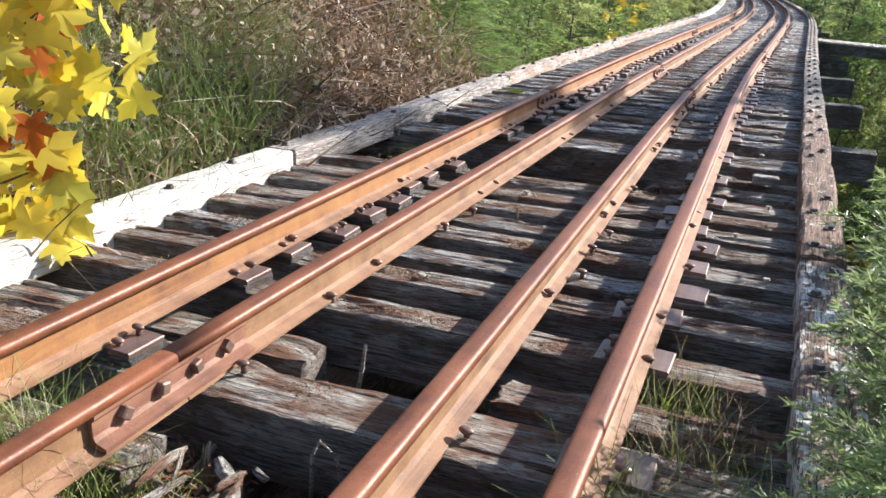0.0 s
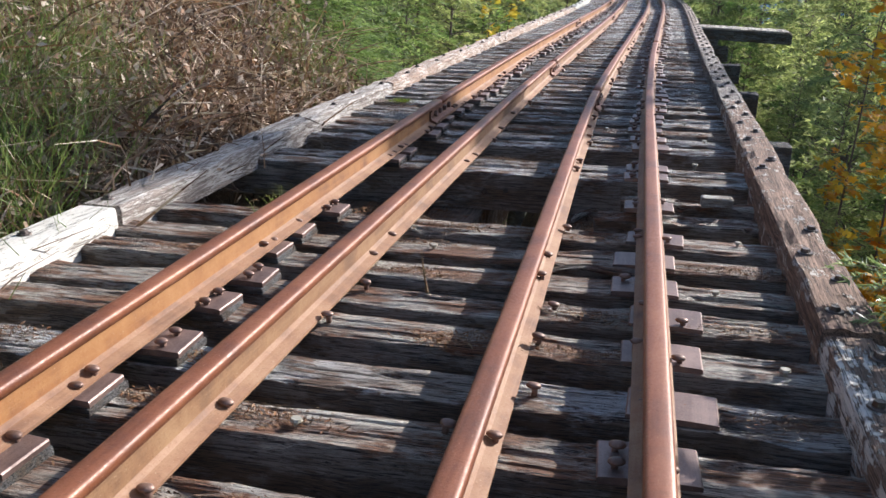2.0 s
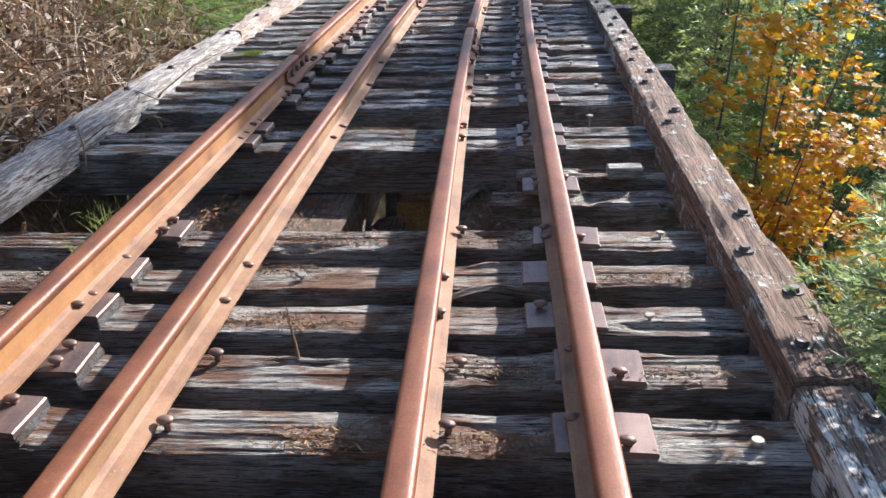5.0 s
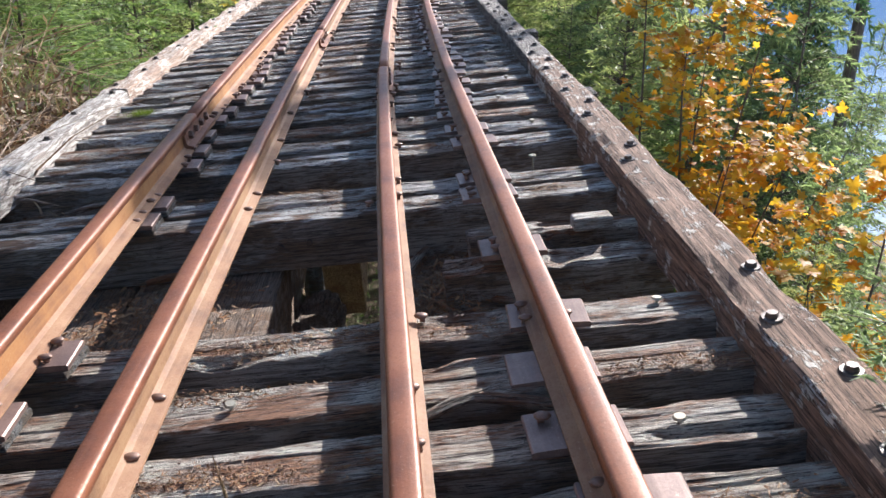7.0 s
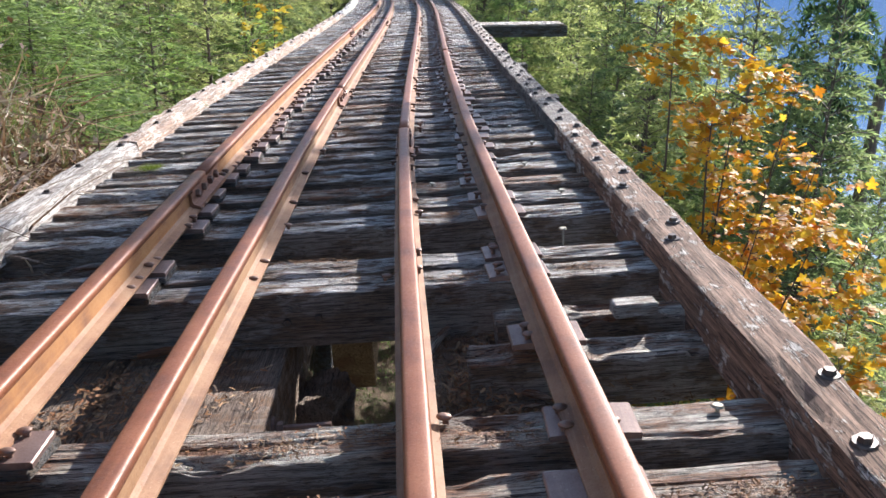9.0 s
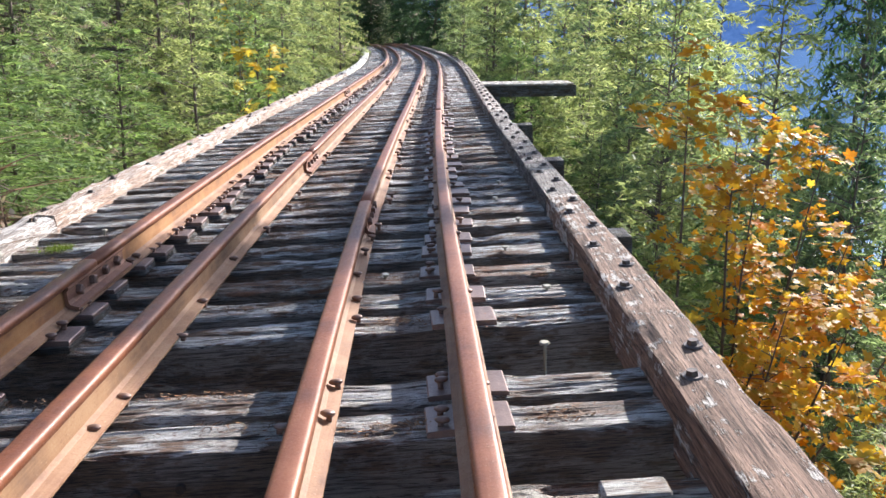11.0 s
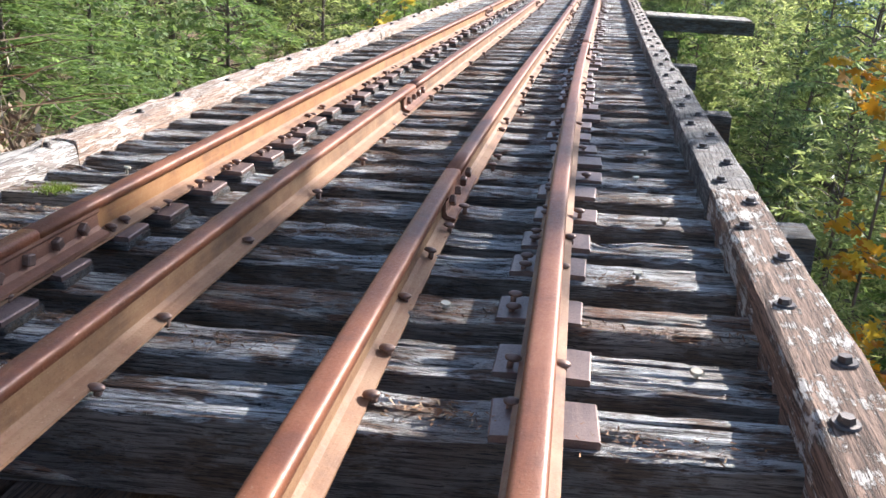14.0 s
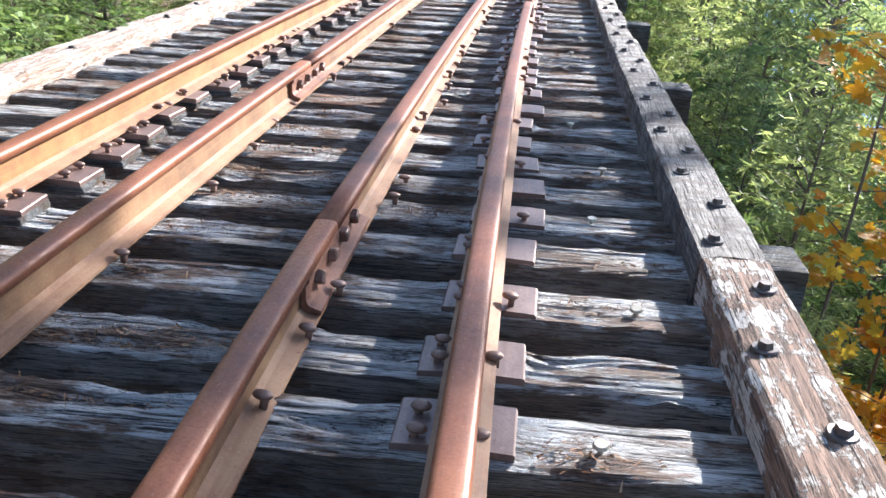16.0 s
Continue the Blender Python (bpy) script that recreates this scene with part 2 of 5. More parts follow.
M_BRUSH = foliage("dead_brush", [(0.2, 0.12, 0.08), (0.4, 0.28, 0.19), (0.09, 0.055, 0.04), (0.7, 0.58, 0.45), (0.3, 0.16, 0.09), (0.05, 0.035, 0.03)], 0.2, 0.8)
M_BROOM = foliage("green_stems", [(0.12, 0.2, 0.045), (0.18, 0.26, 0.065), (0.25, 0.3, 0.11)], 0.35)
M_GRASS = foliage("grass_blades", [(0.17, 0.24, 0.06), (0.26, 0.32, 0.09), (0.42, 0.4, 0.2)], 0.4)
M_MOSS = foliage("moss", [(0.16, 0.22, 0.03), (0.24, 0.3, 0.05)], 0.2, 0.9)


def bark_material(name, a, b):
    k = Mat(name, 0.9)
    q = k.place((14, 14, 3))
    g = k.noise(q, 2.0, 7.0, 0.7)
    k.color(k.ramp(g, [(0.35, b), (0.65, a)]))
    k.bump(g, 0.8, 0.02)
    return k.m


M_BARK = bark_material("fir_bark", (0.2, 0.15, 0.12), (0.06, 0.045, 0.035))
M_TWIG = bark_material("maple_bark", (0.16, 0.12, 0.09), (0.07, 0.05, 0.035))


def ground_material():
    k = Mat("forest_floor", 0.95)
    q = k.place((1, 1, 1), shift=False)
    big, mid, small = k.noise(q, 0.25, 5.0), k.noise(q, 3.0, 6.0, 0.7), k.noise(q, 45.0, 5.0, 0.75)
    c = k.ramp(small, [(0.3, (0.04, 0.028, 0.018)), (0.5, (0.13, 0.085, 0.05)), (0.7, (0.3, 0.21, 0.13))])
    green = k.ramp(small, [(0.3, (0.025, 0.04, 0.012)), (0.7, (0.11, 0.16, 0.04))])
    c = k.mix(k.ramp(k.mix(0.5, big, mid), [(0.5, (0,)), (0.66, (1,))]), c, green)
    k.color(c)
    k.bump(k.mix(0.5, mid, small), 1.0, 0.08)
    return k.m


M_GROUND = ground_material()


def water_material():
    k = Mat("lake_water", 0.1)
    k.b.inputs["Base Color"].default_value = (0.1, 0.2, 0.32, 1)
    q = k.place((0.4, 0.4, 0.4), shift=False)
    k.bump(k.mix(0.5, k.noise(q, 0.6, 6.0, 0.65), k.noise(q, 3.0, 3.0)), 0.3, 0.3)
    return k.m


M_WATER = water_material()


# blue haze of distance put into the colour, with a glow to lift it
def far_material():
    k = Mat("far_mountain_haze", 0.95)
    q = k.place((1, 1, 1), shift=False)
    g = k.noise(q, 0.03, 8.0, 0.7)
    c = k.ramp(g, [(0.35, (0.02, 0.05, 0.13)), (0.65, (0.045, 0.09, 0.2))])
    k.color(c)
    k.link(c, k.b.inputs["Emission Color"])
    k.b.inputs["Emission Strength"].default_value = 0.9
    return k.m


M_FAR = far_material()


# ---------------------------------------------------------------- mesh helpers
def as_mesh(name, verts, faces, mats, smooth=False, index=None):
    me = bpy.data.meshes.new(name)
    me.from_pydata([tuple(v) for v in verts], [], [tuple(f) for f in faces])
    for m in mats if isinstance(mats, (list, tuple)) else [mats]:
        me.materials.append(m)
    if index is not None:
        me.polygons.foreach_set("material_index", np.array(index, dtype=np.int32))
    if smooth:
        me.polygons.foreach_set("use_smooth", [True] * len(me.polygons))
    me.update()
    return me


def tri_mesh(name, tris, mat, smooth=False):
    """A mesh from an array of loose triangles or quads (n, k, 3)."""
    tris = np.asarray(tris, float)
    n, k = tris.shape[:2]
    me = bpy.data.meshes.new(name)
    me.vertices.add(n * k)
    me.vertices.foreach_set("co", tris.reshape(-1))
    me.loops.add(n * k)
    me.loops.foreach_set("vertex_index", np.arange(n * k, dtype=np.int32))
    me.polygons.add(n)
    me.polygons.foreach_set("loop_start", np.arange(0, n * k, k, dtype=np.int32))
    me.materials.append(mat)
    me.update(calc_edges=True)
    return me


def bm_mesh(name, bm, mat, smooth=False):
    me = bpy.data.meshes.new(name)
    bmesh.ops.recalc_face_normals(bm, faces=bm.faces[:])
    bm.to_mesh(me)
    bm.free()
    me.materials.append(mat)
    if smooth:
        me.polygons.foreach_set("use_smooth", [True] * len(me.polygons))
    return me


def part(name, data, parent, m=None, label=""):
    ob = new(name, data)
    ob.parent = parent
    if m is not None:
        ob.matrix_basis = m
    return tagged(ob, label) if label else ob


def thing(name, data, m, label, category, group="", kind=""):
    ob = new(name, data)
    ob.matrix_world = m
    return tagged(ob, label, category, group, kind)


def box_bm(sx, sy, sz, bevel=0.004, at=(0, 0, 0), segments=1):
    bm = bmesh.new()
    bmesh.ops.create_cube(bm, size=1, matrix=Matrix.Translation(at) @ Matrix.Diagonal((sx, sy, sz, 1)))
    if bevel:
        bmesh.ops.bevel(bm, geom=bm.edges[:], offset=bevel, segments=segments, affect="EDGES", profile=0.6)
    return bm


def joined(*bms):
    out = bmesh.new()
    for b in bms:
        me = bpy.data.meshes.new("tmp")
        b.to_mesh(me)
        b.free()
        out.from_mesh(me)
        bpy.data.meshes.remove(me)
    return out


def disc_bm(r, h, n=10, at=(0, 0, 0), r2=None):
    bm = bmesh.new()
    bmesh.ops.create_cone(bm, cap_ends=True, segments=n, radius1=r, radius2=r if r2 is None else r2, depth=h, matrix=Matrix.Translation(at))
    return bm


# ---------------------------------------------------------------- the line of the track
LINE = [(-6, 0.34), (1, 0.128), (3, 0.0565), (5, -0.0155), (7, -0.088), (9, -0.1565), (10.5, -0.19), (12, -0.215), (14, -0.23), (18.7, -0.255), (24, -0.295), (29.4, -0.435),
        (33, -0.605), (37, -0.885), (41, -1.195), (48, -1.805), (58, -2.895), (75, -5.445), (95, -9.645)]
LY, LX = np.array(LINE).T
LS = np.gradient(LX, LY)


def centre(y):
    i = int(np.clip(np.searchsorted(LY, y) - 1, 0, len(LY) - 2))
    h = LY[i + 1] - LY[i]
    u = (y - LY[i]) / h
    return ((2 * u**3 - 3 * u**2 + 1) * LX[i] + (u**3 - 2 * u**2 + u) * h * LS[i] + (3 * u**2 - 2 * u**3) * LX[i + 1] + (u**3 - u**2) * h * LS[i + 1])


def heading(y):
    return math.atan2(-(centre(y + 0.05) - centre(y - 0.05)), 0.1)


def along(y, x=0.0, z=0.0):
    """The frame of the track at y, shifted sideways and up."""
    return DECK @ Matrix.Translation((centre(y), y, 0)) @ Matrix.Rotation(heading(y), 4, "Z") @ Matrix.Translation((x, 0, z))


def swept(profile, y0, y1, x, z=0.0, step=0.35, close=True):
    """Vertices and faces of a profile (x, z) carried along the track."""
    ys = np.linspace(y0, y1, max(2, int((y1 - y0) / step) + 1))
    verts, faces, n = [], [], len(profile)
    for y in ys:
        a = heading(y)
        side = x(y) if callable(x) else x
        for px, pz in profile:
            verts.append((centre(y) + (side + px) * math.cos(a), y + (side + px) * math.sin(a), z + pz))
    for i in range(len(ys) - 1):
        for j in range(n):
            k = (j + 1) % n
            faces.append((i * n + j, i * n + k, (i + 1) * n + k, (i + 1) * n + j))
    faces.append(tuple(range(n))[::-1])
    faces.append(tuple(range((len(ys) - 1) * n, len(ys) * n)))
    return verts, faces


# ---------------------------------------------------------------- ground, water, distance
def smooth01(a, b, v):
    t = min(1.0, max(0.0, (v - a) / (b - a)))
    return t * t * (3 - 2 * t)


def ground_z(x, y):
    near = math.hypot(x, y - 10)
    r = 1 - smooth01(3.2, 15, y) * (1 - smooth01(46, 58, y))              # 1 on firm ground, 0 over the ravine
    rel = x - (centre(max(-5, min(90, y))))
    if rel < -1.9:
        r = 1 - smooth01(8.5, 20, y) * (1 - smooth01(46, 58, y))
        side = 0.62 * (1 - math.exp((rel + 1.9) / 6)) * 6 + 0.33 * max(0, -rel - 8)
        z = -0.28 + side - (1 - r) * 5.5 * math.exp((rel + 1.9) / 9)
    else:
        drop = max(0, rel - 1.55)
        z = -0.34 - 0.62 * min(drop, 60) - 0.1 * max(0, drop - 60) - (1 - r) * 5.5
    n = noise.noise(Vector((x * 0.35, y * 0.35, 0))) * 0.35 + noise.noise(Vector((x * 1.3, y * 1.3, 3))) * 0.12
    if near > 60:
        n += noise.noise(Vector((x * 0.02, y * 0.02, 5))) * min(12, near * 0.04)
    flat = 1.0 if -1.95 < rel < 1.7 and y < 3.0 else 0.0
    z += n * (0.15 if flat else min(1.0, abs(rel) / 3))
    if -1.6 < rel < 1.3:
        z -= 0.5                                    # the bed under the deck is lowered to darken the gaps between ties
    if x > 330:
        z = min(z, -60)
    return max(z, -70)


def build_ground():
    u = np.linspace(-1, 1, 190)
    xs = np.sign(u) * (np.abs(u) ** 3.2 * 1900 + np.abs(u) * 26)
    ys = np.sign(u) * (np.abs(u) ** 3.2 * 1900 + np.abs(u) * 34) + 12
    n = len(u)
    verts = [(x, y, ground_z(x, y)) for y in ys for x in xs]
    faces = [(j * n + i, j * n + i + 1, (j + 1) * n + i + 1, (j + 1) * n + i) for j in range(n - 1) for i in range(n - 1)]
    ob = new("ground", as_mesh("ground", verts, faces, M_GROUND, True))
    tagged(ob, "sloping forest floor with dead leaves, needles and soil", "ground", kind="structure")


build_ground()
LAKE = -30.0
lake = new("water", as_mesh("water", [(25, -1900, LAKE), (4800, -1900, LAKE), (4800, 4800, LAKE), (25, 4800, LAKE)], [(0, 1, 2, 3)], M_WATER))
tagged(lake, "wide blue lake glittering far below the trestle", "lake", kind="structure")


def build_far_shore():
    verts, faces = [], []
    n = 90
    for i in range(n):
        a = radians(-20 + 130 * i / (n - 1))                   # bearing from straight ahead to the right
        d = 2150 + 120 * noise.noise(Vector((i * 0.15, 0, 0)))
        for j, (dd, hh) in enumerate(((0, LAKE - 3), (70, LAKE + 28), (400, 230), (880, 500), (1400, 760))):
            k = 1 + 0.25 * noise.noise(Vector((i * 0.2, j * 1.7, 4))) if j > 1 else 1
            verts.append((math.sin(a) * (d + dd), math.cos(a) * (d + dd), hh * k if j > 1 else hh))
    for i in range(n - 1):
        for j in range(4):
            faces.append((i * 5 + j, i * 5 + j + 1, i * 5 + j + 6, i * 5 + j + 5))
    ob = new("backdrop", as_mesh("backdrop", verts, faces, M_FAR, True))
    tagged(ob, "hazy blue forested mountain across the lake", "mountain", kind="structure")


build_far_shore()

# ---------------------------------------------------------------- rails
RAIL_H = 0.138


def rail_profile(h=RAIL_H, head=0.065, base=0.112):
    a, b = head / 2, base / 2
    half = [(b, 0.0), (b, 0.008), (0.022, 0.02), (0.009, 0.03), (0.0075, h - 0.045), (0.012, h - 0.037), (a, h - 0.03), (a + 0.001, h - 0.015), (a * 0.96, h - 0.008), (a * 0.84, h - 0.0035), (a * 0.62, h - 0.0012), (a * 0.25, h)]
    return half + [(-x, z) for x, z in reversed(half)]


def guard_b(y):
    return float(np.interp(y, (3, 5, 7, 9, 12, 18, 24, 30), (-0.3675, -0.3355, -0.305, -0.2865, -0.259, -0.26, -0.31, -0.345)))


def guard_c(y):
    return float(np.interp(y, (3, 5, 7, 9, 12, 15, 22, 30), (0.3465, 0.3335, 0.32, 0.3205, 0.352, 0.367, 0.365, 0.355)))


def steel_rail(y0, y1, x, z, label):
    """A rail of three rolled parts: foot, web and rounded head."""
    half = rail_profile()
    half = half[: len(half) // 2]
    root = thing("steel_rail", None, DECK.copy(), label, "rail", "rails of the track")
    for name, points, mat in (("rail_foot", half[:4], M_FOOT), ("rail_web", half[3:6], M_WEB if x == -0.7525 else M_WEB_DUSTY), ("rail_head", half[5:], M_HEAD)):
        v, f = swept(points + [(-a, c) for a, c in reversed(points)], y0, y1, x, z, 0.3)
        part(name, as_mesh(name, v, f, mat, name == "rail_head"), root)
    return root


XA, XB, XC, XD = -0.7525, -0.36, 0.36, 0.7525
ZA, ZB, ZC, ZD = 0.042, 0.012, -0.006, 0.014     # the underside of each rail above the ties
JOINT = {XA: [8.0, 18.2, 28.0, 38.0, 48.0, 58.0], XB: [2.62, 11.1, 21.0, 31.0, 41.0, 51.0], XC: [9.12, 19.4, 29.5, 39.5, 49.5], XD: [13.9, 23.9, 34.0, 44.0, 54.0]}
for x, z, y0, label in ((XA, ZA, -5.9, "running rail of orange-brown rusty steel on tie plates"), (XB, ZB, -5.9, "guard rail of rusty steel spiked straight to the ties"),
                        (XC, ZC, -5.9, "guard rail of rusty steel with a worn brown head"), (XD, ZD, -5.9, "running rail of rusty steel with a polished brown head")):
    cuts = [y0] + JOINT[x] + [69.0]
    for a, b in zip(cuts, cuts[1:]):
        steel_rail(a + 0.003, b - 0.003, guard_b if x == XB else guard_c if x == XC else x, z, label)


def joint_bar(y, x, z, side):
    """A fish plate with its bolts on one side of a rail."""
    root = thing("joint_bar", None, along(y, x, z), "rusty joint bar bolted to the rail web", "joint bar", "rail joints")
    section = [(0.011, 0.022), (0.06, 0.015), (0.06, 0.026), (0.031, 0.036), (0.024, 0.05), (0.024, 0.088), (0.033, 0.098), (0.033, 0.108), (0.011, 0.108)]
    n = len(section)
    verts = [(side * a, k, c) for k in (-0.31, 0.31) for a, c in section]
    faces = [tuple(range(n)), tuple(range(n, 2 * n))[::-1]] + [(i, i + n, (i + 1) % n + n, (i + 1) % n) for i in range(n)]
    bm = bmesh.new()
    bm.from_mesh(as_mesh("section", verts, faces, M_PLATE))
    part("bar", bm_mesh("bar", bm, M_JOINT), root)
    nut = bm_mesh("nut", joined(box_bm(0.026, 0.034, 0.034, 0.004), ), M_SPIKE)
    for k in (-0.21, -0.07, 0.07, 0.21):
        part("nut", nut, root, Matrix.Translation((side * 0.034, k, 0.068)) @ Matrix.Rotation(k * 3, 4, "X"))
    return root


for x, z in ((XA, ZA), (XB, ZB), (XC, ZC), (XD, ZD)):
    for y in JOINT[x]:
        if y < 32:
            xx = guard_b(y) if x == XB else guard_c(y) if x == XC else x
            joint_bar(y, xx, z, 1)
            joint_bar(y, xx, z, -1)

# ---------------------------------------------------------------- ties
TIE_Y = [1.2, 1.5, 1.8, 2.1, 2.8, 3.45, 3.79, 4.1, 4.41, 4.69, 4.97, 5.24, 5.55, 6.68, 6.905, 7.49, 7.76, 8.06, 8.41, 8.685, 8.98, 9.29, 9.585, 9.87, 10.14, 10.43, 10.71, 11.0, 11.31, 11.62, 11.9]
y = 12.2
rnd = random.Random(5)
while y < 68:
    TIE_Y.append(y)
    y += 0.305 + rnd.uniform(-0.03, 0.03)
TIE_Y = [round(-5.7 + 0.3 * k, 2) for k in range(23)] + TIE_Y
TIE_L, TIE_R = -1.86, 1.46


def tie_surface(x, v, off, decay):
    """Height of a tie's top at x along it and v (-1 to 1) across it: flat, furrowed along the grain, rotted in places."""
    d = min(abs(x - XA) - 0.06, abs(x - XB), abs(x - XC), abs(x - XD) - 0.06)
    open_ = smooth01(0.04, 0.12, d)
    sag = 0.5 + 0.5 * noise.noise(Vector((math.floor((x - XA) / 0.39) * 7.7, off, 61)))
    z = -open_ * decay * 0.006 * sag - decay * 0.004 * noise.noise(Vector((x * 1.3, v * 2.0, off)))
    furrow = noise.noise(Vector((x * 0.9, v * 9.0, off + 50)))
    thin = noise.noise(Vector((x * 1.6, v * 21.0, off + 70)))
    z -= decay * (0.012 * max(0.0, furrow - 0.08) + 0.007 * max(0.0, thin) + 0.0025 * noise.noise(Vector((x * 17.0, v * 6.0, off + 33))))
    rot = max(0.0, noise.noise(Vector((x * 1.9, v * 1.1, off + 90))) - 0.3)
    z -= decay * open_ * rot * (0.07 + 0.05 * noise.noise(Vector((x * 11.0, v * 9.0, off + 95))))
    edge = max(0.0, abs(v) - 0.88) / 0.12
    bite = max(0.0, noise.noise(Vector((x * 3.6, v * 0.4, off + 20))) - 0.18) + 0.4 * max(0.0, noise.noise(Vector((x * 14.0, v * 0.4, off + 24))))
    z -= edge * (0.003 + 0.055 * decay * bite * (0.3 + 0.7 * open_))
    if d < 0.07:
        z = max(z, -0.012)
    return min(z, 0.012)


def tie_mesh(seed, width, depth=0.22, decay=1.0, nx=84, x0=TIE_L, x1=TIE_R, mat=None):
    """A split and rotting tie: grooves run along it, its top edges are rounded and eaten."""
    rs = random.Random(seed)
    off = rs.uniform(0, 500)
    cross = 27 if nx > 40 else 11
    vs, fs, idx = [], [], []
    m = cross + 4
    bow = rs.uniform(-0.012, 0.012)
    for i in range(nx + 1):
        u = i / nx
        x = x0 + (x1 - x0) * u
        wl = noise.noise(Vector((x * 2.3, off, 1))) * 0.007 + noise.noise(Vector((x * 8, off, 2))) * 0.005
        wr = noise.noise(Vector((x * 2.3, off, 7))) * 0.007 + noise.noise(Vector((x * 8, off, 8))) * 0.005
        ring = []
        for j in range(cross):
            v = -1 + 2 * j / (cross - 1)
            yy = v * width / 2 + (wr if v > 0 else wl) * abs(v)
            ring.append((x, yy + bow * math.sin(u * 3.1), tie_surface(x, v, off, decay)))
        side = 0.005 * decay
        low = min(ring[0][2], ring[-1][2], -0.03) - 0.05
        ring.append((x, width / 2 + wr + 0.004 + side * noise.noise(Vector((x * 6, off, 30))), low))
        ring.append((x, width / 2 + wr * 0.7, -depth))
        ring.append((x, -width / 2 + wl * 0.7, -depth))
        ring.append((x, -width / 2 + wl - 0.004 + side * noise.noise(Vector((x * 6, off, 31))), low))
        if i in (0, nx):
            k = 0.012 * (1 if i == 0 else -1)
            ring = [(a + k * rs.uniform(-1, 1.2), b, c) for a, b, c in ring]
        vs += ring
    for i in range(nx):
        for j in range(m):
            k = (j + 1) % m
            fs.append((i * m + j, (i + 1) * m + j, (i + 1) * m + k, i * m + k))
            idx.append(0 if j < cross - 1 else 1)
    fs.append(tuple(range(m)))
    fs.append(tuple(range(nx * m, (nx + 1) * m))[::-1])
    me = as_mesh("railroad_tie", vs, fs, [mat or M_TIE, M_TIE_SIDE_SHADED], False, idx + [1, 1])
    me.polygons.foreach_set("use_smooth", [False] * len(me.polygons))
    return me


def plate_mesh():
    """A rolled tie plate, slightly thicker under the rail foot."""
    half = [(0.116, -0.018), (0.117, -0.004), (0.113, 0.0), (0.085, 0.0015), (0.05, 0.003)]
    section = half + [(-a, c) for a, c in reversed(half)]
    n = len(section)
    verts = [(a, k, c) for k in (-0.076, 0.076) for a, c in section]
    faces = [tuple(range(n)), tuple(range(n, 2 * n))[::-1]] + [(i, i + n, (i + 1) % n + n, (i + 1) % n) for i in range(n)]
    bm = bmesh.new()
    bm.from_mesh(as_mesh("section", verts, faces, M_PLATE))
    return bm_mesh("tie_plate", bm, M_PLATE)


def spike_mesh(tall=0.03):
    bm = joined(box_bm(0.016, 0.016, tall, 0.002, (0, 0, tall / 2 - 0.01)), )
    head = bmesh.new()
    bmesh.ops.create_icosphere(head, subdivisions=2, radius=0.019, matrix=Matrix.Translation((-0.005, 0, tall - 0.004)) @ Matrix.Diagonal((1.15, 0.86, 0.5, 1)))
    return bm_mesh("spike", joined(bm, head), M_SPIKE, True)


def nail_mesh(h, r=0.017):
    return bm_mesh("nail", joined(disc_bm(0.006, h + 0.03, 7, (0, 0, (h - 0.03) / 2)), disc_bm(r, 0.007, 10, (0, 0, h), r * 0.82)), M_ZINC, False)


PLATE = plate_mesh()
SHIM = bm_mesh("shim", box_bm(0.25, 0.17, 0.026, 0.004, (0, 0, -0.013)), M_CAP)
SPIKE, SPIKE_TALL = spike_mesh(0.014), spike_mesh(0.025)
NAIL = nail_mesh(0.014)
FAR_TIES = [tie_mesh(900 + k, 0.165, decay=0.9, nx=20) for k in range(8)]
NAILS = {4.41: 1.11, 4.97: 1.01, 5.55: 1.1, 7.76: 1.13, 8.41: 1.04, 8.98: 1.13, 9.585: 1.03, 10.14: 1.12, 10.71: 1.05, 5.24: -0.08, 3.79: -0.1, 8.06: 0.5, 9.29: -1.2}
TIE_TOP = {}
rnd = random.Random(11)
